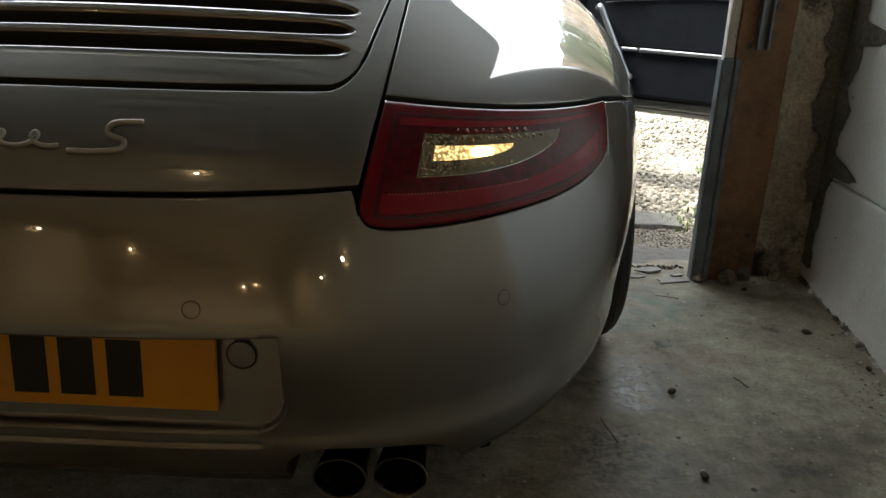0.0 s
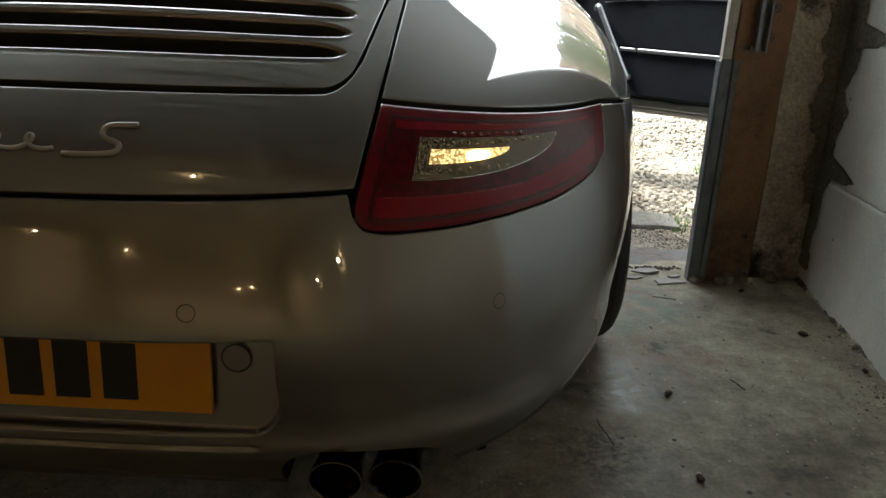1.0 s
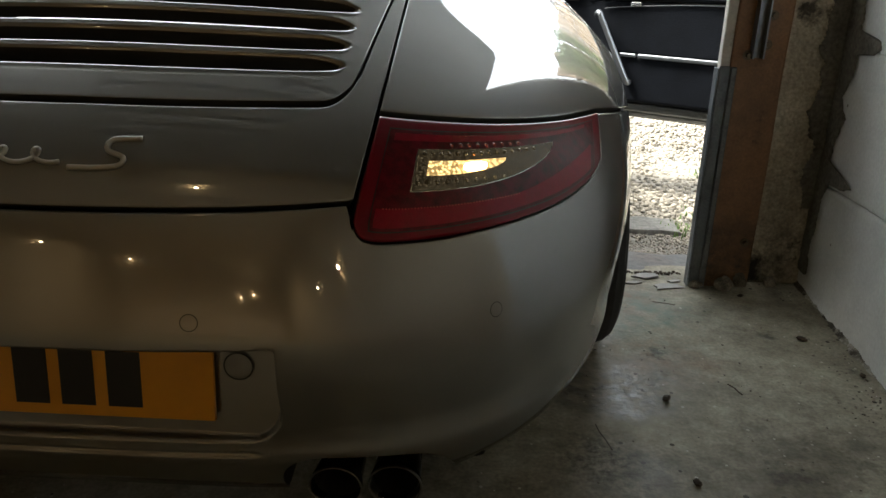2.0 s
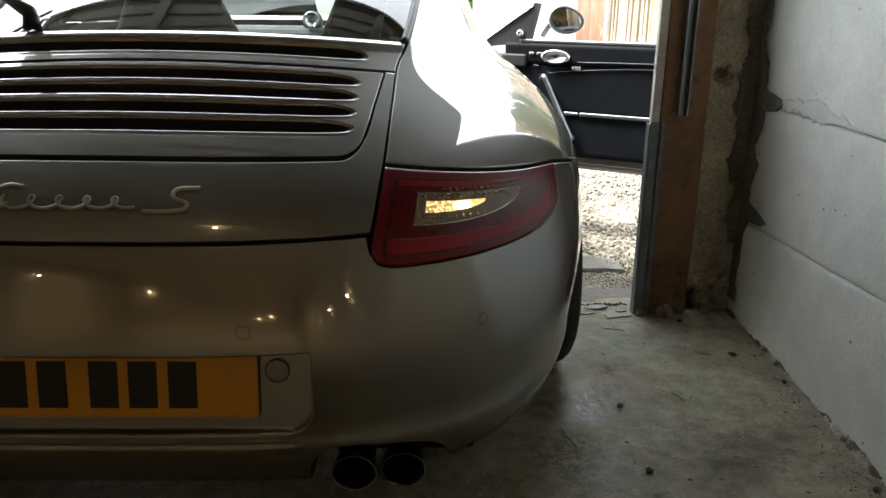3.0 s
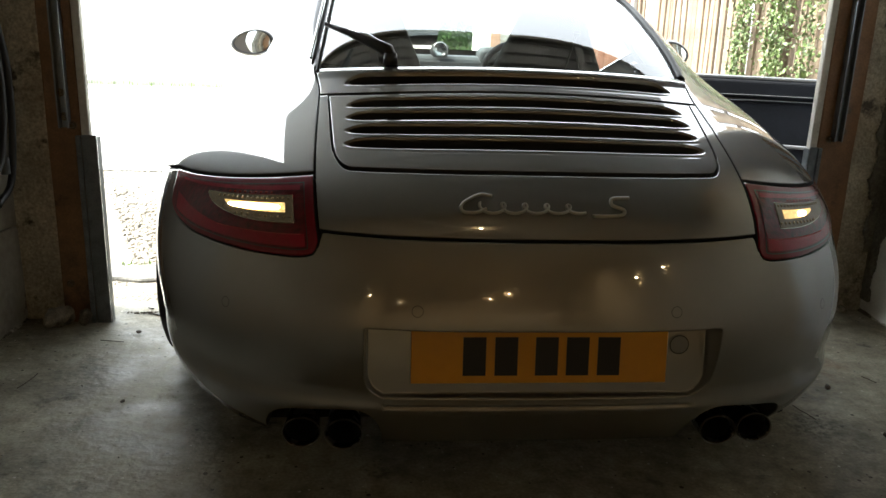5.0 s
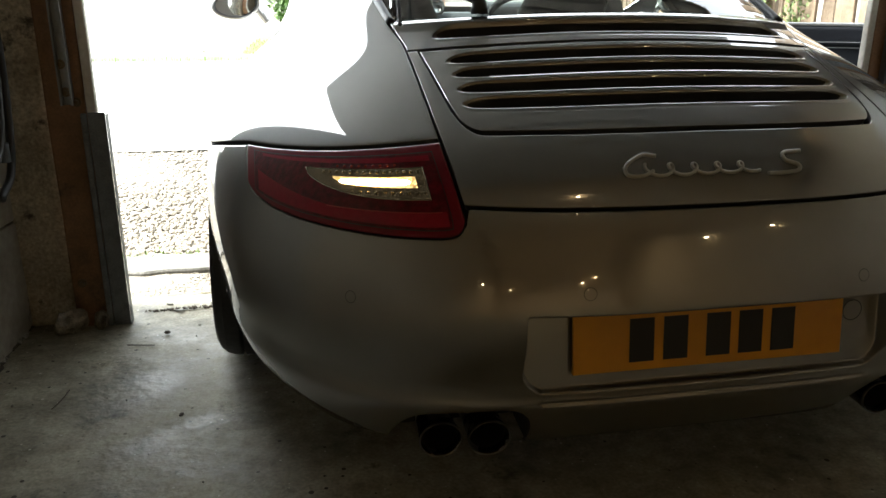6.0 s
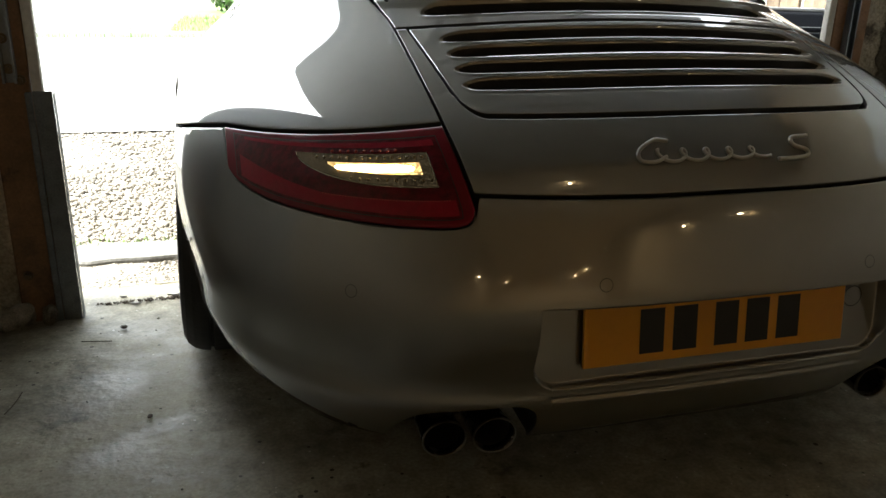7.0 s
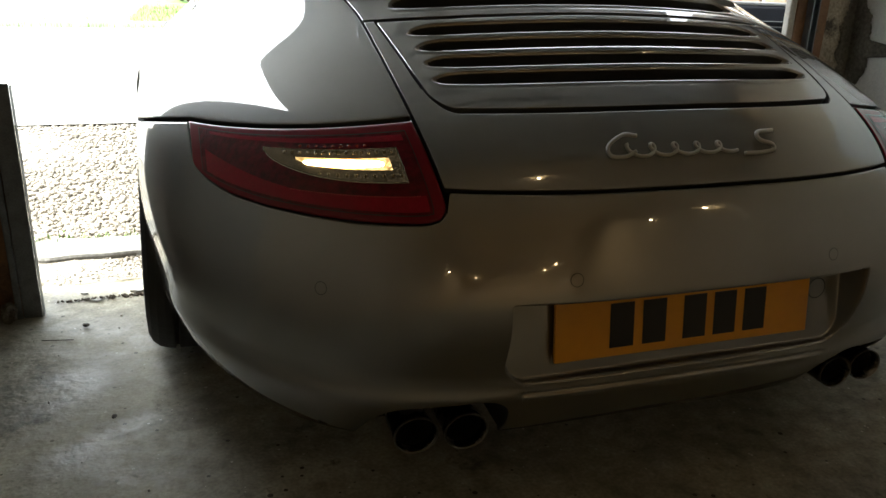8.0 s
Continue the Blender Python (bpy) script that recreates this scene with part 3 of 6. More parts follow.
def jamb(side):
    """One side of the doorway, built for the right hand at x > 0, mirrored for the left; in the local frame y=0 is the inside face."""
    inner = 1.197 if side > 0 else -1.264
    wall = XR if side > 0 else XL
    nm = "wall_north_" + ("east" if side > 0 else "west")
    w = tagged(new(nm), "concrete column and brown timber door jamb", "wall", kind="structure")
    y0 = front_y(inner)
    ang = math.degrees(math.atan(0.067))
    w.matrix_world = pose(inner, y0, 0, 0, 0, ang)
    width = abs(wall - inner)

    def X(a, b):
        return (a, b) if side > 0 else (-b, -a)

    def jbox(name, a, b, ya, yb, za, zb, mat, bev=0.004, label=""):
        lo, hi = X(a, b)
        return part(name, a_box((lo, ya, za), (hi, yb, zb), bev), mat, w, label)
    tw = 0.175 if side > 0 else 0.15
    back = 0.0 if side > 0 else 0.018           # how far the bare post stands back behind the steel angle
    # timber with uneven face
    bm = bmesh.new()
    lo, hi = X(0.028 + back, tw)
    box(bm, (lo, 0.0, -0.04), (hi, 0.032, 2.1), 0.006)
    bmesh.ops.subdivide_edges(bm, edges=[e for e in bm.edges if abs(e.verts[0].co.z - e.verts[1].co.z) > 1], cuts=60)
    for q in bm.verts:
        q.co.y += 0.0025 * noise.noise((q.co.x * 9, 3, q.co.z * 5))
        q.co.x += 0.002 * noise.noise((7, q.co.y * 9, q.co.z * 4))
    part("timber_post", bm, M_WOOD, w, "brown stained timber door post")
    # rough column
    bm = bmesh.new()
    lo, hi = X(tw + 0.002, width + 0.06)
    nxx, nzz = 10, 120
    g = [[bm.verts.new((lo + (hi - lo) * i / nxx, 0.035 + 0.011 * noise.noise((i * 0.35, k * 0.16, 2.0 * side)) + 0.004 * noise.noise((i, k * 0.9, 5)), 2.15 * k / nzz))
          for i in range(nxx + 1)] for k in range(nzz + 1)]
    for k in range(nzz):
        for i in range(nxx):
            bm.faces.new((g[k][i], g[k][i + 1], g[k + 1][i + 1], g[k + 1][i]))
    r = bmesh.ops.extrude_edge_only(bm, edges=[e for e in bm.edges if e.is_boundary])
    for q in r["geom"]:
        if isinstance(q, bmesh.types.BMVert):
            q.co.y = 0.2
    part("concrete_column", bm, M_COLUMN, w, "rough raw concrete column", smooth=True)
    # steel angle on the edge below, pale timber edge above
    jbox("steel_angle", -0.003, 0.026 + back, -0.009, -0.004, -0.03, 0.642, M_GALV, 0.002, "dull galvanised steel angle")
    jbox("angle_fold", 0.028 + back, 0.044 + back, -0.012, -0.001, -0.03, 0.640, M_GALV, 0.003)
    jbox("angle_return", -0.006, -0.0035, -0.007, 0.028, -0.03, 0.636, M_GALV, 0.0015)
    jbox("edge_board", 0.0 + back, 0.0265 + back, -0.002, 0.026, -0.03, 2.1, M_PALEWOOD, 0.004, "weathered pale timber edge board")
    # door track: a channel with its two lips
    jbox("track_web", 0.072, 0.104, -0.006, -0.001, 0.665, 2.1, M_RAIL, 0.001, "grey steel door track")
    jbox("track_lip", 0.072, 0.077, -0.030, -0.006, 0.665, 2.1, M_RAIL, 0.001)
    jbox("track_lip", 0.099, 0.104, -0.030, -0.006, 0.665, 2.1, M_RAIL, 0.001)
    # bolts
    sx = 0.085 if side > 0 else 0.075
    for bx, bz in ((tw - 0.055, 0.775), (tw - 0.06, 0.70), (0.067, 0.672), (tw - 0.03, 0.14), (tw - 0.055, 1.42)):
        bm = cyl(0.013, 0.013, 0.003, 20, pose(0, 0.0, 0, 90))
        b2 = cyl(0.0075, 0.007, 0.010, 6, pose(0, -0.006, 0, 90))
        tmp = bpy.data.meshes.new("bolt")
        b2.to_mesh(tmp)
        bm.from_mesh(tmp)
        b2.free()
        bpy.data.meshes.remove(tmp)
        o = part("bolt", bm, M_BRASS, w)
        o.location = (bx * side, -0.004 if bx > 0.1 else -0.008, bz)
    return w


jamb(1)
jamb(-1)
lint = a_box((-1.0, 0, 2.1), (3.2, 0.14, ZC + 0.05), 0.004)
lint.transform(pose(-1.0, front_y(-1.0), 0, 0, 0, math.degrees(math.atan(0.067))) @ Matrix.Translation((0.45, 0, 0)) @ Matrix.Translation((-0.9, 0, 0)))
tagged(part("wall_north_lintel", lint, M_WOOD), "brown timber lintel over the garage door", "lintel", kind="structure")


# Dark mortar smeared over the corner and along the joints.
def mortar(name, low, high, seed, m, label, mat, rough=0.012, thick=0.006, ragged=(0, 1), along_u=False):
    """A raised smear with ragged rims; low and high give its two edges as (station, offset), in the plane of m."""
    st = np.arange(high[0][0], high[-1][0], 0.0035)
    edges = []
    for k, e in enumerate((low, high)):
        w = rough * ragged[k]
        off = np.interp(st, [q[0] for q in e], [q[1] for q in e])
        edges.append([o + w * (1.4 * noise.noise((a * 11, seed, k)) + noise.noise((a * 28, seed, k)) + 0.6 * noise.noise((a * 90, seed, k)) + 0.5 * noise.noise((a * 240, seed, k))) for a, o in zip(st, off)])
    fr = (0, 0.03, 0.15, 0.3, 0.45, 0.6, 0.75, 0.88, 0.97, 1)
    vs = []
    for a, lo, hi in zip(st, *edges):
        hi = max(hi, lo + 0.002)
        for f in fr:
            o = lo + (hi - lo) * f
            h = 0.0 if f in (0, 1) else thick * (0.75 + 0.5 * noise.noise((o * 40, a * 40, seed)) + 0.35 * noise.noise((o * 120, a * 120, seed)))
            vs.append(m @ Vector((a, o, h) if along_u else (o, a, h)))
    n = len(fr)
    fs = [(j * n + i, (j + 1) * n + i, (j + 1) * n + i + 1, j * n + i + 1) for j in range(len(st) - 1) for i in range(n - 1)]
    return tagged(mesh_part(name, vs, fs, mat, smooth=True), label, "mortar", kind="structure")


# plane with u along -y from the corner and v along z, standing off the east wall
EAST = Matrix(((0, 0, -1, XR - 0.002), (-1, 0, 0, 1.48), (0, 1, 0, 0), (0, 0, 0, 1)))
MORTAR_EDGE = ((0.05, 0.11), (0.14, 0.095), (0.24, 0.105), (0.30, 0.115), (0.335, 0.14), (0.345, 0.24), (0.362, 0.28), (0.382, 0.21), (0.395, 0.13), (0.46, 0.12), (0.52, 0.15), (0.57, 0.11), (0.63, 0.15), (0.685, 0.155),
               (0.697, 0.25), (0.715, 0.28), (0.735, 0.25), (0.748, 0.145), (0.84, 0.13), (0.90, 0.10), (0.98, 0.12), (1.08, 0.15), (1.2, 0.12), (1.4, 0.16), (1.7, 0.10), (2.1, 0.12))
mortar("trim_mortar", ((0.05, 0), (2.1, 0)), MORTAR_EDGE, 3.3, EAST, "dark grey mortar smeared down the wall corner", M_CEMENT)
# paint-filled joint beside it
mortar("trim_filler", ((0.28, 0.702), (0.38, 0.712), (0.50, 0.702), (0.72, 0.712)), ((0.28, 0.735), (0.38, 0.748), (0.46, 0.762), (0.55, 0.745), (0.64, 0.735), (0.72, 0.714)), 8.4, EAST,
       "white painted filler in a panel joint", M_WALL, 0.010, 0.0022, (1, 1), True)
NORTH = pose(1.197, front_y(1.197), 0, 0, 0, math.degrees(math.atan(0.067))) @ Matrix(((1, 0, 0, 0), (0, 0, -1, 0.026), (0, 1, 0, 0), (0, 0, 0, 1)))
mortar("trim_mortar", ((0.24, 0.30), (0.34, 0.285), (0.42, 0.30), (0.52, 0.275), (0.60, 0.29), (0.70, 0.27), (0.80, 0.29), (0.95, 0.28), (1.1, 0.30), (1.4, 0.285), (2.1, 0.3)), ((0.24, 0.36), (2.1, 0.36)),
       5.2, NORTH, "dark grey mortar smeared down the wall corner", M_CEMENT, ragged=(1, 0))

# ---- outside ----
v, f = [], []
GX, GY = np.concatenate([np.linspace(-60, -6, 12), np.linspace(-5, 5, 60), np.linspace(6, 60, 12)]), np.concatenate([np.linspace(1.25, 8, 90), np.linspace(8.6, 90, 24)])
for y in GY:
    for x in GX:
        v.append((x, y, -0.035 + 0.012 * noise.noise((x * 1.3, y * 1.3, 2)) + 0.004 * noise.noise((x * 6, y * 6, 2)) - (0.5 if y < 1.26 else 0)))
nx = len(GX)
f = [(j * nx + i, j * nx + i + 1, (j + 1) * nx + i + 1, (j + 1) * nx + i) for j in range(len(GY) - 1) for i in range(nx - 1)]
tagged(mesh_part("ground", v, f, M_GROUND), "pale gritty driveway ground", "ground", kind="structure")
v, f = displaced_grid(-60, 60, -60, 1.2, 8, 8, lambda x, y: -0.3)
tagged(mesh_part("ground_behind", v, f, M_GROUND), "plain ground under the garage", "ground", kind="structure")


def slab(x0, x1, y0, y1, z, seed, thick=0.05):
    """A thin broken concrete slab with a ragged rim."""
    pts = []
    corners = [Vector((x0, y0, 0)), Vector((x1, y0, 0)), Vector((x1, y1, 0)), Vector((x0, y1, 0))]
    for i in range(4):
        a, b2 = corners[i], corners[(i + 1) % 4]
        k = max(3, int((b2 - a).length / 0.03))
        for j in range(k):
            q = a.lerp(b2, j / k)
            q += Vector((noise.noise((q.x * 9, q.y * 9, seed)), noise.noise((q.x * 9, q.y * 9, seed + 5)), 0)) * 0.028
            pts.append(q)
    bm = bmesh.new()
    top = [bm.verts.new(q + Vector((0, 0, z))) for q in pts]
    rim = [bm.verts.new(q * 1.0 + Vector((0, 0, z - 0.008)) + (q - sum(corners, Vector()) / 4).normalized() * 0.006) for q in pts]
    bot = [bm.verts.new(q + Vector((0, 0, z - thick))) for q in pts]
    for i in range(len(pts)):
        j = (i + 1) % len(pts)
        bm.faces.new((rim[i], rim[j], top[j], top[i]))
        bm.faces.new((bot[i], bot[j], rim[j], rim[i]))
    bm.faces.new(top)
    bmesh.ops.triangulate(bm, faces=[q for q in bm.faces if len(q.verts) > 4])
    return bm


for i, (x0, x1, y0, y1, z) in enumerate(((-1.6, -0.85, 1.305, 1.42, -0.006), (0.8, 1.35, 1.462, 1.64, -0.006), (-2.3, -0.3, 1.74, 1.92, -0.014), (0.7, 1.27, 1.90, 2.03, -0.016),
                                         (-0.8, 0.75, 1.40, 1.55, -0.006))):
    tagged(part("pavement", slab(x0, x1, y0, y1, z, i * 3.3), M_SLAB if y0 < 1.6 else M_STRIP), "cracked pale concrete strip at the threshold", "pavement", kind="structure")

# Gravel: single stones near the doorway, in one mesh.
rng = np.random.default_rng(5)
ico = bmesh.new()
bmesh.ops.create_icosphere(ico, subdivisions=1, radius=1.0)
ico.verts.ensure_lookup_table()
IV = np.array([q.co[:] for q in ico.verts])
IF = [tuple(q.index for q in fc.verts) for fc in ico.faces]
ico.free()


def scatter(name, count, place, size, mat, label, category, flat=0.6):
    verts, faces = [], []
    for i in range(count):
        x, y, z = place()
        s = rng.uniform(*size)
        r = Euler(rng.uniform(0, 6.28, 3)).to_matrix()
        sc = np.array([s * rng.uniform(0.8, 1.5), s * rng.uniform(0.7, 1.1), s * rng.uniform(0.45, 0.8)])
        p = (IV * (1 + rng.uniform(-0.18, 0.18, (len(IV), 1)))) * sc
        p = p @ np.array(Euler((rng.normal(0, 0.35), rng.normal(0, 0.35), rng.uniform(0, 6.28))).to_matrix()).T
        b0 = len(verts)
        verts.extend((p + np.array([x, y, z + s * 0.25])).tolist())
        faces.extend([tuple(b0 + k for k in fc) for fc in IF])
    return tagged(mesh_part(name, verts, faces, mat, smooth=True), label, category, kind="stuff")


def gravel_left():
    y = 1.84 + 3.3 * rng.random() ** 1.15
    return rng.uniform(-0.6 - 0.42 * y, -0.62), y, -0.035


def gravel_right():
    y = 1.96 + 3.3 * rng.random() ** 1.25
    return rng.uniform(0.85, 0.95 + 0.30 * y), y, -0.035


scatter("gravel", 11000, gravel_left, (0.005, 0.0145), M_STONE, "pale mixed river gravel on the drive", "gravel")
scatter("gravel", 8000, gravel_right, (0.005, 0.0145), M_STONE, "pale mixed river gravel on the drive", "gravel")
# fine trodden grit between the door sill and the strip
scatter("grit", 3200, lambda: (rng.uniform(-1.5, -0.62), rng.uniform(1.40, 1.80), -0.034), (0.0015, 0.006), M_STONE, "fine trodden grit before the sill", "grit")
scatter("grit", 3200, lambda: (rng.uniform(0.85, 1.5), rng.uniform(1.62, 1.97), -0.034), (0.0015, 0.006), M_STONE, "fine trodden grit before the sill", "grit")


def grass_tuft(name, count, place, height, mat, label):
    verts, faces = [], []
    for i in range(count):
        x, y, z = place()
        h, a, w = rng.uniform(*height), rng.uniform(0, 6.28), rng.uniform(0.002, 0.005)
        lean = rng.uniform(0.1, 0.6) * h
        dx, dy = math.cos(a), math.sin(a)
        b0 = len(verts)
        verts += [(x - dy * w, y + dx * w, z), (x + dy * w, y - dx * w, z), (x + dx * lean * 0.4 + dy * w * 0.7, y + dy * lean * 0.4 - dx * w * 0.7, z + h * 0.6),
                  (x + dx * lean * 0.4 - dy * w * 0.7, y + dy * lean * 0.4 + dx * w * 0.7, z + h * 0.6), (x + dx * lean, y + dy * lean, z + h)]
        faces += [(b0, b0 + 1, b0 + 2, b0 + 3), (b0 + 3, b0 + 2, b0 + 4)]
    return tagged(mesh_part(name, verts, faces, mat), label, "grass", kind="stuff")


def weeds_right():
    c = ((1.40, 2.1), (1.55, 2.7), (1.28, 1.95), (1.72, 3.2))[rng.integers(4)]
    return rng.normal(c[0], 0.03), rng.normal(c[1], 0.05), -0.03


grass_tuft("grass", 200, weeds_right, (0.010, 0.032), M_GRASS, "sparse weeds between the gravel stones")
grass_tuft("grass", 260, lambda: (rng.uniform(-1.5, -0.9), 1.93 + rng.normal(0, 0.03), -0.03), (0.008, 0.025), M_GRASS, "sparse weeds along a concrete strip")
grass_tuft("grass", 900, lambda: (rng.uniform(-6, 0.5), 11.6 + rng.normal(0, 0.15), -0.05), (0.05, 0.22), M_GRASS, "weeds along the far edge of the drive")

v, f = displaced_grid(-14, 2.0, 4.2, 11.7, 60, 40, lambda x, y: -0.02 + 0.004 * noise.noise((x, y, 3)))
tagged(mesh_part("road", v, f, M_APRON), "pale concrete drive", "drive", kind="structure")

# Far side of the drive: kerb, lawn, pale wall, hedge.
tagged(part("kerb", a_box((-9, 11.7, -0.1), (0.8, 11.85, 0.06), 0.02), M_APRON), "low pale concrete kerb", "kerb", kind="structure")
v, f = displaced_grid(-1.8, 9, 11.85, 22, 40, 30, lambda x, y: 0.02 + 0.05 * noise.noise((x, y, 1)))
tagged(mesh_part("lawn", v, f, M_LAWN), "mown green lawn beyond the drive", "lawn", kind="structure")
grass_tuft("grass", 6000, lambda: (rng.uniform(-1.8, 5), rng.uniform(11.9, 16), 0.02), (0.05, 0.12), M_GRASS, "mown lawn grass blades")


def far_wall():
    w = empty("garden_wall", "pale rendered garden wall with a coping", "wall", at=(-4.2, 14.0, 0))
    part("wall", a_box((-5, 0, -0.1), (1.6, 0.22, 1.9), 0.01), M_RENDER, w)
    part("coping", a_box((-5.05, -0.04, 1.9), (1.65, 0.26, 1.98), 0.015), M_APRON, w)
    return w


far_wall()


def clump(name, n, centre, size, leaf, mat, label, category, parent=None, squash=1.0):
    """Many small leaves, each a bent quad, in an uneven cloud."""
    verts, faces = [], []
    lobes = [(np.array(centre) + rng.normal(0, 0.33, 3) * np.array(size), rng.uniform(0.35, 0.7)) for _ in range(14)]
    for i in range(n):
        c, r = lobes[rng.integers(len(lobes))]
        d = rng.normal(0, 1, 3)
        d /= np.linalg.norm(d)
        p = c + d * np.array(size) * r * rng.uniform(0.55, 1.0) ** 0.5
        if p[2] < 0.02:
            continue
        m = np.array(Euler(rng.uniform(0, 6.28, 3)).to_matrix())
        l = leaf * rng.uniform(0.6, 1.3)
        q = np.array([(-l, 0, 0), (0, -l * 0.6, l * 0.15), (l, 0, 0), (0, l * 0.6, l * 0.15)]) @ m.T + p
        b0 = len(verts)
        verts += q.tolist()
        faces += [(b0, b0 + 1, b0 + 2), (b0, b0 + 2, b0 + 3)]
    return mesh_part(name, verts, faces, mat, parent, smooth=False)


for i, (x, y, s) in enumerate(((0.9, 17.5, 0.9), (2.6, 18.5, 1.1), (-0.9, 19.0, 1.0), (4.2, 17.8, 1.1))):
    bush = empty("shrub", "leafy green garden shrub", "shrub", "shrubs beyond the lawn", at=(x, y, 0))
    part("trunk", tube([(0, 0, -0.1), (0.05, 0.02, 0.5), (0.0, 0.1, 1.1)], [0.07, 0.05, 0.03]), M_BARK, bush)
    clump("crown", 2600, (0, 0, s * 0.75), (s * 0.8, s * 0.7, s * 0.75), 0.07, M_HEDGE, "", "", bush)


# The fence along the drive: boards, iron sheets, posts.
def fence():
    fx = 2.12
    w = empty("fence", "old fence of rusty iron sheets and grey boards", "fence", at=(fx, 0, 0))
    y = 2.2
    i = 0
    while y < 6.9:
        wd = rng.uniform(0.055, 0.105)
        bm = a_box((0, 0, -0.05), (0.022, wd, 2.0 + rng.uniform(-0.06, 0.06)), 0.004)
        o = part("board", bm, M_BOARD, w)
        o.location = (rng.uniform(0, 0.03), y, 0)
        o.rotation_euler = (radians(rng.normal(0, 1.0)), radians(rng.normal(0, 0.6)), radians(rng.normal(0, 3)))
        y += wd + rng.uniform(0.002, 0.007)
    for y0, y1 in ((7.05, 7.95), (7.98, 8.85)):
        ys = np.arange(y0, y1, 0.0125)
        vs, fs = [], []
        for q in ys:
            xx = 0.018 * math.sin(2 * math.pi * q / 0.076)
            vs += [(xx, q, -0.05), (xx, q, 2.05), (xx + 0.003, q, 2.05), (xx + 0.003, q, -0.05)]
        for j in range(len(ys) - 1):
            for k in range(4):
                fs.append((j * 4 + k, j * 4 + (k + 1) % 4, (j + 1) * 4 + (k + 1) % 4, (j + 1) * 4 + k))
        mesh_part("iron_sheet", vs, fs, M_RUST, w, "rusty corrugated iron sheet")
    for y0 in (6.95, 3.6, 8.9):
        part("post", a_box((-0.03, y0 - 0.05, -0.1), (0.09, y0 + 0.05, 2.1), 0.01), M_APRON if y0 > 6 else M_BOARD, w, "pale concrete post" if y0 > 6 else "")
    for z in (0.5, 1.6):
        part("rail", a_box((0.035, 2.2, z), (0.08, 6.9, z + 0.08), 0.006), M_BOARD, w)
    part("wire", tube(curve_points([(-0.06, 2.4, 1.62), (-0.06, 5.2, 1.5), (-0.05, 8.7, 1.25)], 10), 0.004, 6), M_GALV, w, "slack wire along the fence")
    return w


fence()


def ivy(y, spread, n, top):
    w = empty("ivy", "green ivy climbing the fence boards", "ivy", "ivy on the fence", at=(2.08, y, 0))
    for k in range(3):
        part("stem", tube(curve_points([(0, 0.05 * k, -0.04), (0.01, 0.1 * k - 0.05, 0.6), (-0.01, 0.06 * k, 1.2), (0.0, 0.12 * k - 0.1, top)], 8), 0.008, 6), M_BARK, w)
    verts, faces = [], []
    for i in range(n):
        z = rng.uniform(0.34, 1.0) * top
        yy = rng.normal(0.05 * math.sin(z * 4), spread * (0.45 + 0.6 * z / top))
        p = np.array((rng.uniform(-0.07, 0.01), yy, z))
        m = np.array(Euler((rng.normal(0, 0.6), rng.normal(-1.2, 0.5), rng.uniform(0, 6.28))).to_matrix())
        l = rng.uniform(0.007, 0.017)
        q = np.array([(-l, 0, 0), (-0.2 * l, -l * 0.8, l * 0.1), (l, 0, -0.1 * l), (-0.2 * l, l * 0.8, l * 0.1), (0, 0, 0.15 * l)]) @ m.T + p
        b0 = len(verts)
        verts += q.tolist()
        faces += [(b0, b0 + 1, b0 + 4), (b0 + 1, b0 + 2, b0 + 4), (b0 + 2, b0 + 3, b0 + 4), (b0 + 3, b0, b0 + 4)]
    mesh_part("foliage", verts, faces, M_LEAF, w, smooth=False)


ivy(4.12, 0.10, 1900, 2.05)
ivy(3.62, 0.12, 2500, 2.0)
ivy(3.2, 0.09, 1000, 1.95)


def outbuilding():
    w = empty("outbuilding", "pale rendered outbuilding beyond the fence", "outbuilding", at=(0.95, 9.2, 0))
    part("wall", a_box((0.0, 0.0, -0.1), (1.9, 3.0, 2.6), 0.01), M_RENDER, w)
    part("corner_post", a_box((-0.05, -0.06, -0.1), (0.08, -0.002, 2.6), 0.008), M_PINK, w, "salmon painted timber corner post")
    part("roof", a_box((-0.15, -0.15, 2.6), (2.05, 3.15, 2.72), 0.02), M_ROOFTILE, w)
    return w


outbuilding()


# ---- the car ----
# The body is a stack of level ovals: at each height z its rear end, half width, place of greatest width and roundness.
rear_end = smooth_table((0.13, 0.150), (0.16, 0.118), (0.19, 0.090), (0.22, 0.066), (0.245, 0.047), (0.262, 0.0355), (0.275, 0.031), (0.29, 0.0325), (0.31, 0.0300), (0.34, 0.017), (0.38, 0.001), (0.42, -0.010), (0.46, -0.011), (0.50, -0.003), (0.54, 0.0085), (0.57, 0.0178), (0.61, 0.0315),
                        (0.65, 0.062), (0.69, 0.104), (0.73, 0.168), (0.77, 0.246), (0.82, 0.362), (0.88, 0.50), (0.918, 0.59), (1.0, 0.805), (1.1, 1.10), (1.2, 1.44),
                        (1.26, 1.73), (1.297, 2.1))
half_width = smooth_table((0.13, 0.831), (0.17, 0.866), (0.22, 0.906), (0.28, 0.933), (0.36, 0.953), (0.46, 0.972), (0.54, 0.979), (0.60, 0.976), (0.64, 0.963), (0.68, 0.941), (0.72, 0.910), (0.76, 0.871), (0.80, 0.833),
                          (0.84, 0.787), (0.88, 0.738), (0.92, 0.702), (1.0, 0.67), (1.1, 0.625), (1.2, 0.55), (1.26, 0.44), (1.297, 0.12))
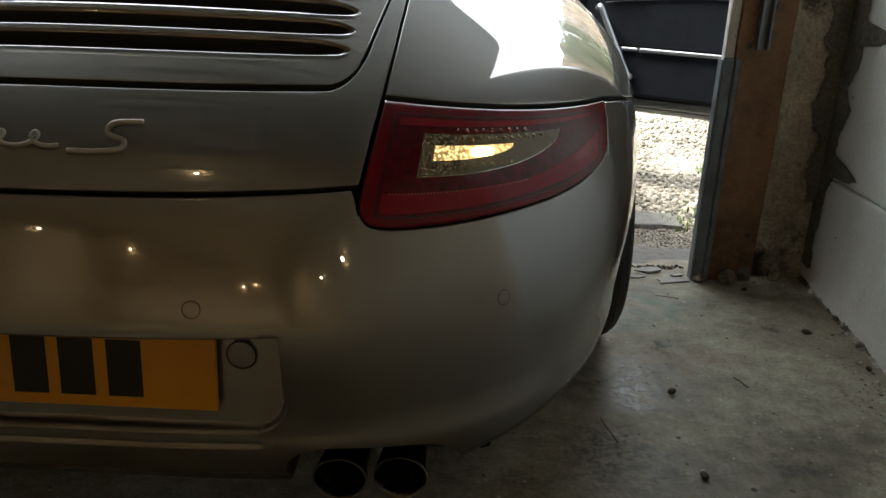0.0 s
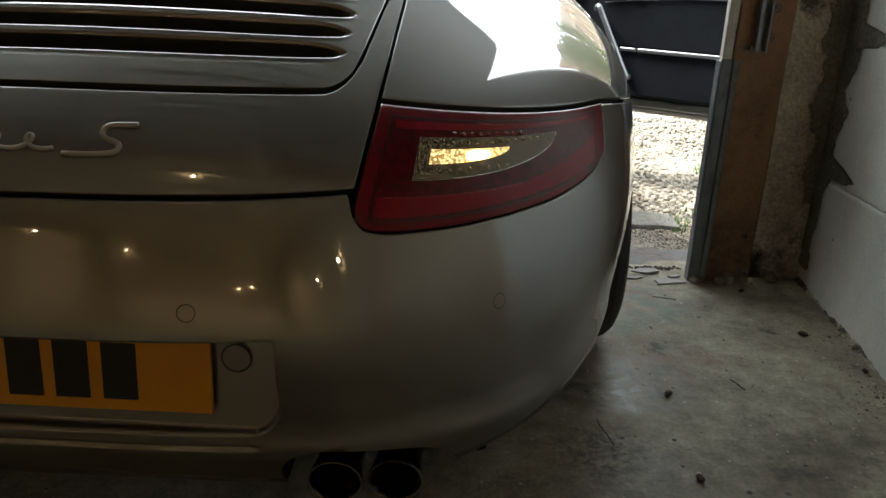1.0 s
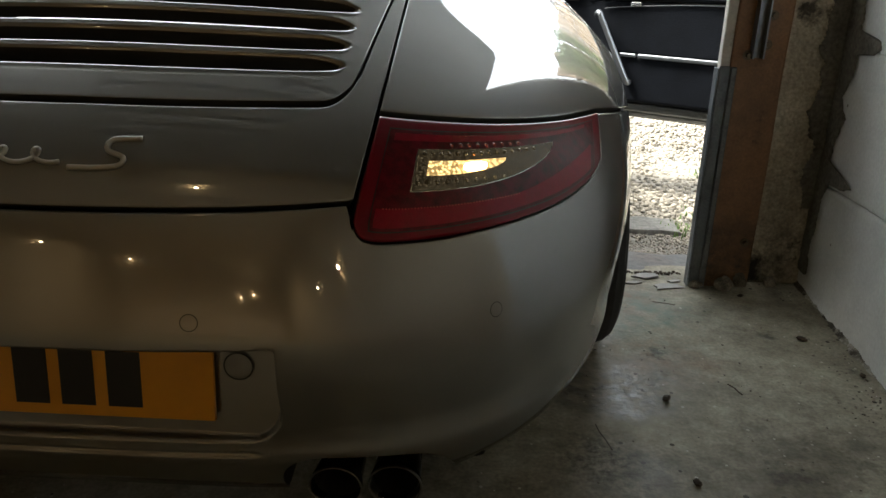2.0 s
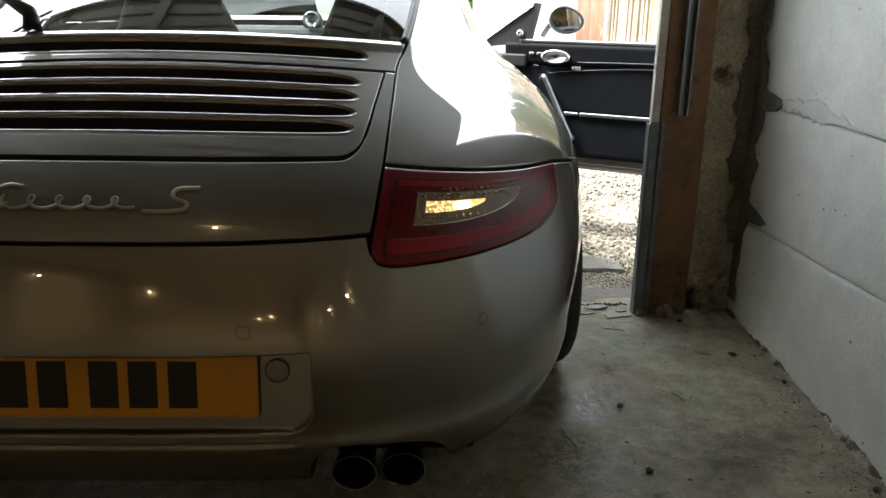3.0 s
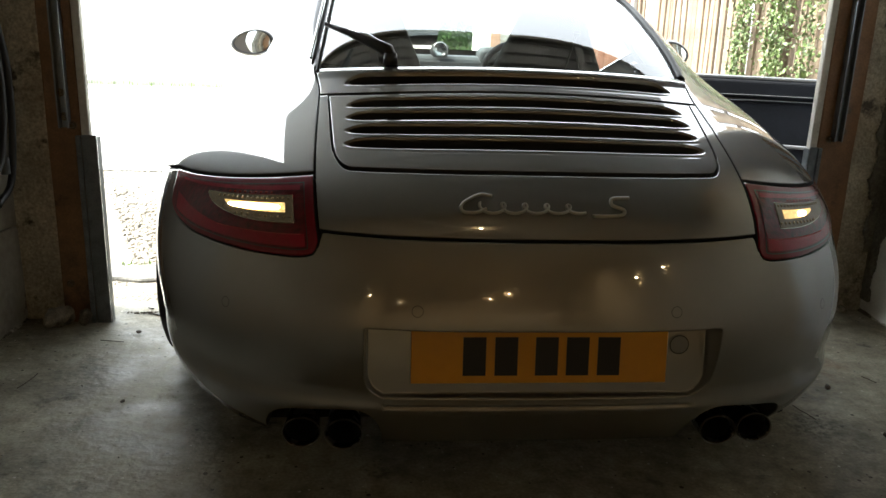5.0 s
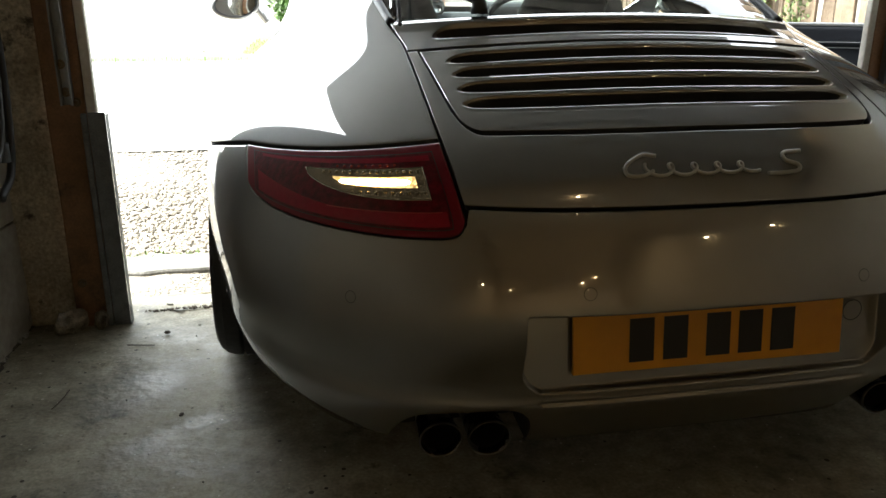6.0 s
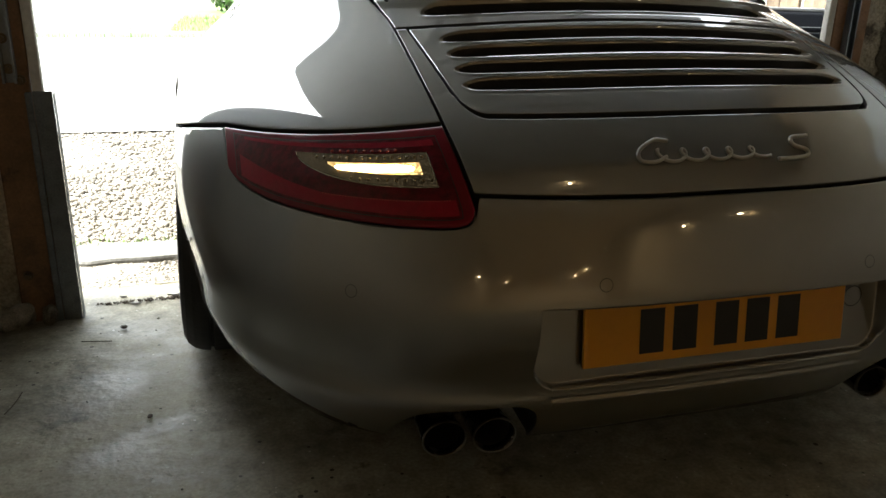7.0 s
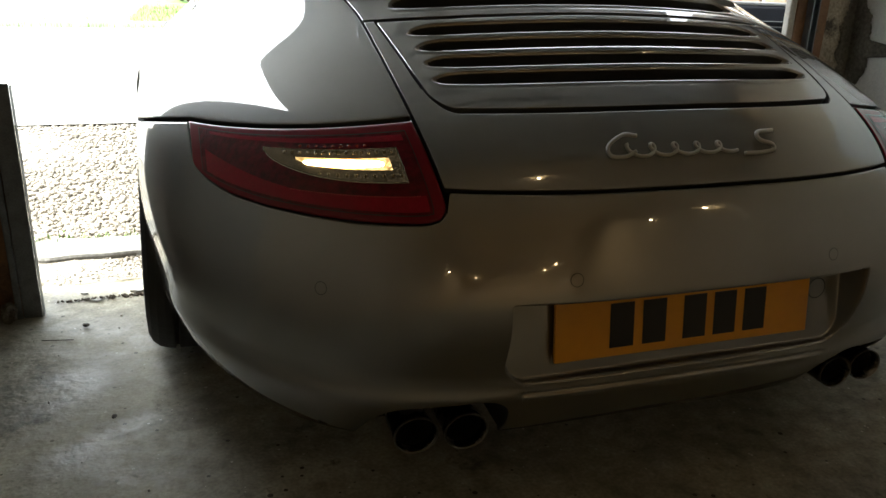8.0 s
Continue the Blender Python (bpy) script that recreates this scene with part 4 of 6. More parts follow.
widest = smooth_table((0.13, 1.765), (0.60, 1.765), (0.66, 1.68), (0.72, 1.56), (0.80, 1.50), (0.90, 1.68), (1.0, 1.85), (1.3, 2.12))
roundness = smooth_table((0.13, 4.3), (0.22, 4.0), (0.32, 3.58), (0.42, 3.32), (0.5, 3.15), (0.58, 2.95), (0.64, 2.86), (0.70, 2.7), (0.76, 2.55), (0.85, 2.5), (0.95, 2.9), (1.1, 3.0), (1.3, 2.2))

rear_end, half_width, widest, roundness = faired(rear_end, 0.13, 1.297, 0.004, 0.020), faired(half_width, 0.13, 1.297, 0.010, 0.022), faired(widest, 0.13, 1.3, 0.02, 0.03), faired(roundness, 0.13, 1.3, 0.02, 0.03)


def skin_y(x, z):
    """How far forward the rear skin lies at (x, z)."""
    r = np.clip(np.abs(x) / half_width(z), 0, 0.99999)
    p = roundness(z)
    return widest(z) - (widest(z) - rear_end(z)) * (1 - r ** p) ** (1 / p)


def skin_x(s, z):
    """The half breadth at the share s of the way from the middle of the tail (0) to the widest place (1)."""
    p = roundness(z)
    return half_width(z) * s / (s ** p + (1 - s) ** p) ** (1 / p)


def share(x, z):
    p = roundness(z)
    r = np.clip(np.abs(x) / half_width(z), 0, 0.99999)
    q = (1 - r ** p) ** (1 / p)
    return r / (r + q)


def skin_normal(x, z, e=0.0015):
    dx = (skin_y(x + e, z) - skin_y(x - e, z)) / (2 * e)
    dz = (skin_y(x, z + e) - skin_y(x, z - e)) / (2 * e)
    n = np.stack([dx, -np.ones_like(dx), dz], -1)
    return n / np.linalg.norm(n, axis=-1, keepdims=True)


def rounded_rim(X, Z, sink, dark, r=0.0022, depth=0.0016):
    """Adds a narrow strip along each border of the grids and lets the border itself sink, so that the edge of the panel turns in roundly."""
    for axis in (0, 1):
        for end in (0, 1):
            a, b2 = (slice(0, 1), slice(1, 2)) if end == 0 else (slice(-1, None), slice(-2, -1))
            cut = [slice(None), slice(None)]
            ca, cb = list(cut), list(cut)
            ca[axis], cb[axis] = a, b2
            ca, cb = tuple(ca), tuple(cb)
            gap = np.median(np.hypot(X[ca] - X[cb], Z[ca] - Z[cb]))
            f = float(np.clip(r / max(gap, 1e-6), 0.1, 1.0))
            if f > 0.8:
                continue

            def wider(A):
                if A is None:
                    return None
                mid = A[ca] * (1 - f) + A[cb] * f
                inner = [slice(None), slice(None)]
                inner[axis] = slice(1, None) if end == 0 else slice(0, -1)
                inner = A[tuple(inner)]
                return np.concatenate([A[ca], mid, inner] if end == 0 else [inner, mid, A[ca]], axis)
            dark = None if dark is None else wider(dark.astype(float))
            X, Z, sink = wider(X), wider(Z), wider(sink)
    drop = np.zeros_like(X)
    drop[0, :] = drop[-1, :] = drop[:, 0] = drop[:, -1] = depth
    return X, Z, (drop if sink is None else sink + drop), dark


def sheet(name, X, Z, mat, parent=None, label="", sink=None, rise=0.0, skirt=0.022, dark=None, extra=None, smooth=True, flip=False, rim_size=(0.0022, 0.0016)):
    """A panel of skin over the grids X, Z (rows upwards). sink: depth below the skin; rise: height above it; the rim turns inward by skirt."""
    if skirt:
        X, Z, sink, dark = rounded_rim(X, Z, sink, dark, *rim_size)
    Y = skin_y(X, Z)
    N = skin_normal(X, Z)
    P = np.stack([X, Y, Z], -1) + N * rise
    if sink is not None:
        P = P - N * sink[..., None]
    if extra is not None:
        P = extra(P)
    nv, nu = X.shape
    # rounded rim: two rings that turn inwards
    rim = [(0, i) for i in range(nu)] + [(j, nu - 1) for j in range(1, nv)] + [(nv - 1, i) for i in range(nu - 2, -1, -1)] + [(j, 0) for j in range(nv - 2, 0, -1)]
    verts = P.reshape(-1, 3).tolist()
    faces, idx = [], []
    mats = list(mat) if isinstance(mat, (list, tuple)) else [mat]
    flange = len(mats)
    if skirt:                                             # flange coloured black for the shade in the panel gaps
        mats.append(M_GAP)
    flip = flip ^ bool(X[0, -1] < X[0, 0])
    for j in range(nv - 1):
        for i in range(nu - 1):
            a, b2, c, d = j * nu + i, j * nu + i + 1, (j + 1) * nu + i + 1, (j + 1) * nu + i
            faces.append((a, d, c, b2) if flip else (a, b2, c, d))
            idx.append(1 if dark is not None and dark[j:j + 2, i:i + 2].mean() > 0.5 else 0)
    if skirt:
        base = len(verts)
        rp = np.array([P[j, i] for j, i in rim])
        rn = np.array([N[j, i] for j, i in rim])
        k = len(rim)
        verts += (rp - rn * skirt).tolist()
        r0 = [j * nu + i for j, i in rim]
        for i in range(k):
            j = (i + 1) % k
            q = (r0[i], base + i, base + j, r0[j])
            faces.append(q[::-1] if flip else q)
            idx.append(flange)
    ob = mesh_part(name, verts, faces, mats, parent, label, smooth, idx if len(mats) > 1 else None)
    return ob


car = empty("sports_car", "silver grey two-door sports coupe parked nose out", "car")
GAP = 0.0024

# lines that the panels share
lid_side = smooth_table((0.60, 0.4395), (0.66, 0.450), (0.72, 0.459), (0.80, 0.466), (0.853, 0.470), (0.875, 0.478), (0.898, 0.488), (0.96, 0.506), (1.02, 0.515),
                        (1.09, 0.515), (1.145, 0.492), (1.175, 0.44), (1.19, 0.37), (1.197, 0.2))
SEAM = 0.624
LX0, LX1 = 0.443, 0.808                                     # tail lamp, inner and outer side


def lamp_top(x):
    return 0.7140 - 0.050 * np.clip((np.abs(x) - 0.459) / 0.348, 0, 1.3)


lamp_depth = smooth_table((0, 0.108), (0.012, 0.122), (0.04, 0.132), (0.09, 0.1345), (0.25, 0.130), (0.45, 0.121), (0.62, 0.112), (0.75, 0.104), (0.85, 0.095), (0.92, 0.085), (0.965, 0.074), (0.985, 0.065), (1.0, 0.05))


def lamp_bottom(x):
    return lamp_top(x) - lamp_depth((np.abs(x) - LX0) / (LX1 - LX0))


LAMP_END_Y = float(skin_y(LX1, lamp_top(LX1)))


def wing_seam(x, z):
    """The seam between lamp or bumper and wing: along the lamp, then falling gently to the wheel arch."""
    x = np.abs(x)
    return lamp_top(np.minimum(x, LX1)) - 0.17 * np.clip(skin_y(x, z) - LAMP_END_Y, 0, 1)


def bumper_top(x, z):
    """The upper edge of the bumper: lid seam, round the lamp, then the wing seam."""
    x = np.abs(x)
    t = np.where(x < LX0 - 0.006, SEAM, lamp_bottom(np.clip(x, LX0, LX1)) - 0.4 * GAP)
    inner = step(LX0 - 0.010, LX0 + 0.002, x)
    t = np.where(x < LX0 + 0.002, SEAM * (1 - inner) + np.minimum(SEAM, lamp_bottom(LX0 + 0.002) - 2 * GAP) * inner, t)
    outer = step(LX1 - 0.0005, LX1 + 0.003, x)
    return np.where(x > LX1 - 0.0005, t * (1 - outer) + (wing_seam(x, z) - GAP) * outer, t) - GAP


CUT_X, CUT_W = {1: 0.456, -1: 0.440}, 0.126             # cut-out over each pair of tailpipes


def cut_top(x, side):
    return 0.250 + 0.026 * np.clip((CUT_X[side] + 0.11 - np.abs(x)) / 0.24, 0, 1)


def bumper_bottom(x, side):
    """The lower edge, with a rounded cut-out over each pair of tailpipes."""
    x = np.abs(x)
    u = np.clip(np.abs(x - CUT_X[side]) / CUT_W, 0, 1)
    return 0.150 + (cut_top(x, side) - 0.150) * np.clip(1 - u ** 5, 0, 1) ** 0.5


def arch_y(z):
    """The rear rim of the wheel arch."""
    return 1.075 - np.sqrt(np.clip(0.375 ** 2 - (z - 0.33) ** 2, 0.0, 1))


def end_x(z):
    p = roundness(z)
    q = np.clip((widest(z) - arch_y(z)) / (widest(z) - rear_end(z)), 0, 1)
    return half_width(z) * (1 - q ** p) ** (1 / p)


# rear bumper
x_end = float(end_x(0.45))
ref = float(share(x_end, 0.45))
cols = [float(skin_x(s * ref, 0.45)) for s in np.linspace(0, 1, 190)]
cols += [x0 + d for x0 in (LX0 - 0.003, LX1 + 0.001) for d in np.linspace(-0.010, 0.010, 17)]
cols += [CUT_X[side] + s * CUT_W * (1 - 0.5 * d ** 3) for side in (-1, 1) for s in (-1, 1) for d in np.linspace(0, 1, 34)]
half = np.unique(np.round(np.array(cols), 4))
half[-1] = x_end
cols = np.concatenate([-half[:0:-1], half])
rows = np.unique(np.concatenate([np.linspace(0, 1, 190), np.linspace(0, 0.02, 5)]))
C, V = np.meshgrid(np.abs(cols), rows)
right = np.meshgrid(cols, rows)[0] > 0
Z = 0.2 + 0.4 * V
X = C
for _ in range(10):
    X = np.where(C < 0.83, C, 0.83 + (C - 0.83) * (end_x(Z) - 0.83) / (x_end - 0.83))
    low = np.where(right, bumper_bottom(X, 1), bumper_bottom(X, -1))
    Z = low + V * (bumper_top(X, Z) - low)
X = X * np.sign(cols)[None, :]


def recess(P):
    """Plate recess: a flat bed behind the skin, its sides leaning inwards below; and a set-back lower valance."""
    x, y, z = P[..., 0], P[..., 1], P[..., 2]
    bed = 0.070 - (0.445 - z) * 0.12
    side = 0.349 - 0.05 * (1 - np.sqrt(np.clip(1 - (np.clip(0.348 - z, 0, 0.05) / 0.05) ** 2, 0, 1)))
    inside = (1 - step(side - 0.004, side + 0.005, np.abs(x))) * (1 - step(0.446, 0.457, z)) * step(0.297, 0.302, z)
    groove = 0.006 * np.exp(-((z - 0.2775) / 0.0025) ** 2) * (1 - step(0.30, 0.325, np.abs(x)))
    out = P.copy()
    out[..., 1] = np.maximum(y, y + (bed - y) * inside) + groove * (1 - inside)
    return out


bumper = sheet("rear_bumper", X, Z, M_PAINT, car, extra=recess, skirt=0.03, rim_size=(0.0036, 0.0032))


def on_skin(x, z, out=0.0):
    x, z = np.float64(x), np.float64(z)
    n = skin_normal(x, z)
    return Vector((x, float(skin_y(x, z)), z)) + Vector(n.tolist()) * out, Vector(n.tolist())


def ring_on(name, x, z, r, parent, depth=0.0, y=None):
    """A round cover set in the skin, with a dark gap round it."""
    p, n = on_skin(x, z)
    if y is not None:
        p, n = Vector((x, y, z)), Vector((0, -1, 0.06)).normalized()
    m = Matrix.Translation(p) @ n.to_track_quat("Z", "Y").to_matrix().to_4x4()

    def bed(name, radii, rises, mat, par):
        vs, k = [], 40
        for rr, up in zip(radii, rises):
            for a in range(k):
                q = m @ Vector((rr * math.cos(2 * math.pi * a / k), rr * math.sin(2 * math.pi * a / k), 0))
                if y is None:
                    vs.append(on_skin(q.x, q.z, up)[0])
                else:
                    vs.append(q + n * up)
        fs = [(r2 * k + a, r2 * k + (a + 1) % k, (r2 + 1) * k + (a + 1) % k, (r2 + 1) * k + a) for r2 in range(len(radii) - 1) for a in range(k)]
        return mesh_part(name, vs, fs, mat, par)
    o = bed(name, (0.0001, r * 0.4, r * 0.8, r * 0.94), (0.0004, 0.0004, 0.0004, 0.0003), M_PAINT, parent)
    bed("gap_ring", (r * 0.94, r * 0.99, r * 1.05), (0.0008, 0.0010, 0.0007), M_GAP, o)
    return o


for sx in (-1, 1):
    ring_on("parking_sensor", sx * 0.252, 0.494, 0.0108, bumper)
    ring_on("parking_sensor", sx * 0.632, 0.464, 0.0105, bumper)
ring_on("towing_eye_cover", 0.290, 0.402, 0.0195, bumper, y=0.0625)

# engine lid: plain lower part, ribbed grille panel, spoiler
grille_side = smooth_table((0.72, 0.4075), (0.757, 0.4235), (0.80, 0.4345), (0.86, 0.450))


def spoiler_seam(x):
    return 0.872 - 0.025 * (np.abs(x) / 0.47) ** 2


def grille_bottom(x):
    x = np.abs(x)
    return 0.735 - 0.006 * (x / 0.4) ** 2 + 0.045 - np.sqrt(0.045 ** 2 - np.clip(x - 0.3815, 0, 0.042) ** 2)


# the plain part of the lid is a band between its own outline and that of the grille panel
xc, zc = 0.4235, float(grille_bottom(0.4235))
t1, t2 = np.linspace(0, 1, 90) ** 0.8, np.linspace(0, 1, 70)[1:] ** 1.3
ztop = float(spoiler_seam(0.468)) - GAP
outer = np.concatenate([np.stack([t1 * (lid_side(SEAM) - GAP), SEAM + GAP + 0 * t1], -1),
                        np.stack([lid_side(SEAM + t2 * (ztop - SEAM)) - GAP, SEAM + GAP + t2 * (ztop - SEAM - GAP)], -1)])
zt2 = float(spoiler_seam(0.452)) - GAP
inner = np.concatenate([np.stack([t1 * xc, grille_bottom(t1 * xc) - 2.7 * GAP], -1),
                        np.stack([grille_side(zc + t2 * (zt2 - zc)) + GAP, zc - 2 * GAP + t2 * (zt2 - zc + 2 * GAP)], -1)])
outer, inner = [np.concatenate([q[:0:-1] * (-1, 1), q]) for q in (outer, inner)]
V = np.linspace(0, 1, 50)[:, None]
X = outer[None, :, 0] * (1 - V) + inner[None, :, 0] * V
Z = outer[None, :, 1] * (1 - V) + inner[None, :, 1] * V
lid = sheet("engine_lid", X, Z, M_PAINT, car, skirt=0.02, rim_size=(0.0016, 0.0008))

cols = np.unique(np.concatenate([np.linspace(-1, 1, 180), np.linspace(0.78, 1, 80), -np.linspace(0.78, 1, 80)]))
rows = np.linspace(0, 1, 430)
C, V = np.meshgrid(cols, rows)
Z = 0.73 + 0.14 * V
for _ in range(8):
    X = C * (grille_side(Z) - GAP)
    Z = grille_bottom(X) + V * (spoiler_seam(X) - 2 * GAP - grille_bottom(X))


def slit(x, dz, height, half_len, deep):
    """Depth of one louvre slit, dz above its lip: the slat rolls in below, the next one curls down into the dark above, the ends run out in scoops."""
    over = np.clip((np.abs(x) - (half_len - 0.075)) / 0.075, 0, 1)
    h = height * np.sqrt(np.clip(1 - over ** 2.4, 0, 1))
    t = dz / np.maximum(h, 1e-5)
    prof = step(-0.10, 0.50, t) * (1 - step(0.72, 1.22, t))
    lean = 0.0030 * np.clip((dz + 0.009) / 0.009, 0, 1) * (dz < 0) * (1 - over ** 2)
    bead = 0.0024 * np.exp(-((dz + 0.0026) / 0.0027) ** 2) * (1 - over ** 6)
    return np.maximum(deep * prof * (1 - over ** 2.4), lean) - bead


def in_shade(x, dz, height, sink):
    """Where a slit is coloured black for the shade inside it: from its upper edge down, and deep in."""
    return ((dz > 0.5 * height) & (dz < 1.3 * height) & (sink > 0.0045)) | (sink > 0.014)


LIPS = [(l - 0.735) / 0.137 for l in (0.7705, 0.7960, 0.8215, 0.8470)]
sink = sum(slit(X, (V - l) * 0.137, 0.0158, 0.402, 0.034) for l in LIPS)
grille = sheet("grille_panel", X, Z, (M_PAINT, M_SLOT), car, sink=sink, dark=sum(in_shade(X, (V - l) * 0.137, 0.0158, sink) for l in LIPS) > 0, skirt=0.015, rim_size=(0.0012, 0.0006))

cols = np.unique(np.concatenate([np.linspace(-1, 1, 190), np.linspace(0.7, 1, 80), -np.linspace(0.7, 1, 80)]))
rows = np.linspace(0, 1, 190)
C, V = np.meshgrid(cols, rows)
Z = 0.87 + 0.06 * V


def glass_base(x):
    return 0.919 - 0.026 * (np.abs(x) / 0.52) ** 2.2


for _ in range(10):
    X = C * (lid_side(Z) - GAP)
    Z = spoiler_seam(X) + V * (glass_base(X) - spoiler_seam(X))
sink = slit(X, (V - 0.33) * 0.047, 0.0172, 0.410, 0.032) - 0.006 * step(0.58, 0.84, V) + 0.0036 * np.clip((V - 0.85) / 0.15, 0, 1)
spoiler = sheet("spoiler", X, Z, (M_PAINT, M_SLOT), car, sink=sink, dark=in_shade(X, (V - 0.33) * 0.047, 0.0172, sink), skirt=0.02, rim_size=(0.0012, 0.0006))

# rear window, with a black seal round it
rows = np.linspace(0, 1, 70)
cols = np.linspace(-1, 1, 90)
C, V = np.meshgrid(cols, rows)


def window_grid(inset):
    z0 = 0.9
    Zg = 0.92 + 0.27 * V
    for _ in range(12):
        Xg = C * (lid_side(np.clip(Zg, 0.898, 1.2)) - inset)
        top = 1.192 - 0.045 * np.abs(C) ** 7 - inset * 0.6
        Zg = glass_base(Xg) + 0.002 + V * (top - glass_base(Xg))
    return Xg, Zg


Xg, Zg = window_grid(0.012)
rear_glass = sheet("rear_window", Xg, Zg, M_GLASS, car, skirt=0.0, rise=-0.003)
rear_glass.visible_shadow = False
for sx in (-1, 1):
    zz = np.linspace(0.896, 1.150, 40)
    xx = np.array([(lid_side(z) - 0.006) * sx for z in zz])
    pts = [on_skin(a, b2, 0.0)[0] for a, b2 in zip(xx, zz)]
    part("window_seal", tube(pts, 0.010, 8), M_BLACK, rear_glass, smooth=True)
tops = [on_skin(c * (lid_side(1.15) - 0.004), 1.192 - 0.045 * abs(c) ** 7, 0.0)[0] for c in np.linspace(-1, 1, 50)]
part("window_seal", tube(tops, 0.010, 8), M_BLACK, rear_glass, smooth=True)

# quarter panels with the roof pillars
half_rows = np.unique(np.concatenate([np.linspace(0, 0.45, 70), np.linspace(0.45, 1, 70)]))
for sx in (-1, 1):
    C, V = np.meshgrid(np.unique(np.concatenate([np.linspace(0, 1, 110), np.linspace(0, 0.12, 20)])), half_rows)
    Z = 0.7 + 0.45 * V
    for _ in range(14):
        x_in = lid_side(Z) + GAP
        s0 = share(x_in, Z)
        X = skin_x(s0 + C * (0.9985 - s0), Z)
        Yq = skin_y(X, Z)
        arch = 0.33 + 0.975 * np.sqrt(np.clip(0.375 ** 2 - (Yq - 1.075) ** 2, 0, 1))
        low = np.maximum(wing_seam(X, Z) + GAP, np.where(Yq > 0.8, arch, 0))
        Z = 0.4 * Z + 0.6 * (low + V * (1.19 - low))
    def flank(P):
        P = P.copy()
        P[..., 0] -= np.sign(P[..., 0]) * 0.06 * step(1.02, 1.5, P[..., 1]) * (1 - step(0.78, 0.95, P[..., 2]))
        return P
    sheet("quarter_panel", X * sx, Z, M_PAINT, car, skirt=0.02, extra=flank, rim_size=(0.0014, 0.0007))

# roof
C, V = np.meshgrid(np.linspace(-0.9985, 0.9985, 70), np.linspace(0, 1, 30))
Z = 1.196 + 0.1 * V
X = np.sign(C) * skin_x(np.abs(C), Z)
sheet("roof", X, Z, M_PAINT, car, skirt=0.01)

# sides and nose: the forward half of the same ovals
front_end = smooth_table((0.13, 4.1), (0.3, 4.36), (0.5, 4.38), (0.62, 4.28), (0.72, 4.05), (0.80, 3.60), (0.86, 3.2), (0.92, 3.02), (1.0, 2.86), (1.1, 2.68), (1.2, 2.46), (1.27, 2.3), (1.297, 2.16))


def front_point(s, z):
    """A point of the forward half: s 1 at the widest place, 0 on the nose."""
    p = 2.4 + 2.0 * (s > 2)
    n = (s ** p + (1 - s) ** p) ** (1 / p)
    return (half_width(z) - 0.06 * (1 - step(0.78, 0.95, z))) * s / n, widest(z) + (front_end(z) - widest(z)) * (1 - s) / n


def front_sheet(name, s0, s1, z0, z1, mat, side=1, n=40, k=30, off=0.0, parent=None, label="", cut=None):
    S, Zs = np.meshgrid(np.linspace(s0, s1, n), np.linspace(z0, z1, k))
    Xs, Ys = front_point(S, Zs)
    P = np.stack([Xs * side, Ys, Zs], -1)
    P[..., 0] -= off * side
    vs = P.reshape(-1, 3).tolist()
    fs = [(j * n + i, j * n + i + 1, (j + 1) * n + i + 1, (j + 1) * n + i) for j in range(k - 1) for i in range(n - 1)]
    if cut is not None:
        fs = [q for q in fs if not cut(np.mean([vs[a] for a in q], axis=0))]
    return mesh_part(name, vs, fs, mat, parent or car, label)


def share_at(y, z=0.6):
    ss = np.linspace(0, 1, 800)
    return float(ss[np.argmin(abs(front_point(ss, np.full(800, z))[1] - y))])


S_DOOR_R, S_DOOR_F = share_at(1.75), share_at(2.80)


def front_arch(c):
    return (c[1] - 3.47) ** 2 + (c[2] - 0.33) ** 2 < 0.36 ** 2


def rear_arch(c):
    return (c[1] - 1.09) ** 2 + (c[2] - 0.33) ** 2 < 0.385 ** 2


for sx in (-1, 1):
    front_sheet("rear_side", S_DOOR_R, 1.0, 0.2, 0.9, M_PAINT, sx, 60, 90, cut=rear_arch)
    front_sheet("front_wing", 0.0, S_DOOR_F, 0.2, 0.9, M_PAINT, sx, 120, 70, cut=front_arch)
    front_sheet("door_pillar", 0.50, 0.56, 0.9, 1.2, M_PAINT, sx, 6, 20)
    g = front_sheet("side_window", 0.565, 0.985, 0.905, 1.185, M_GLASS, sx, 20, 20) if sx < 0 else front_sheet("side_window", 0.86, 0.985, 0.905, 1.185, M_GLASS, sx, 14, 20)
    g.visible_shadow = False
    ws = front_sheet("windscreen_half", 0.0, 0.495, 0.92, 1.195, M_GLASS, sx, 20, 20)
    ws.visible_shadow = False
    front_sheet("roof_front", 0.0, 1.0, 1.195, 1.297, M_PAINT, sx, 20, 12)
door_left = front_sheet("door", S_DOOR_F, S_DOOR_R, 0.22, 0.9, M_PAINT, -1, 30, 40)

# what lies behind the gaps, and the underside
Zi, Si = np.meshgrid(np.linspace(0.63, 0.93, 20), np.linspace(-0.97, 0.97, 60), indexing="ij")
Xi = np.sign(Si) * skin_x(np.abs(Si), Zi)
Pi = np.stack([Xi * 0.955, skin_y(Xi, Zi) + 0.045, Zi - 0.025], -1)
n2 = Si.shape[1]
mesh_part("inner_shell", Pi.reshape(-1, 3).tolist(), [(j * n2 + i, j * n2 + i + 1, (j + 1) * n2 + i + 1, (j + 1) * n2 + i) for j in range(Zi.shape[0] - 1) for i in range(n2 - 1)], M_GAP, car)
Zi, Si = np.meshgrid(np.linspace(0.29, 0.64, 16), np.linspace(-0.95, 0.95, 60), indexing="ij")
Xi = np.sign(Si) * skin_x(np.abs(Si), Zi)
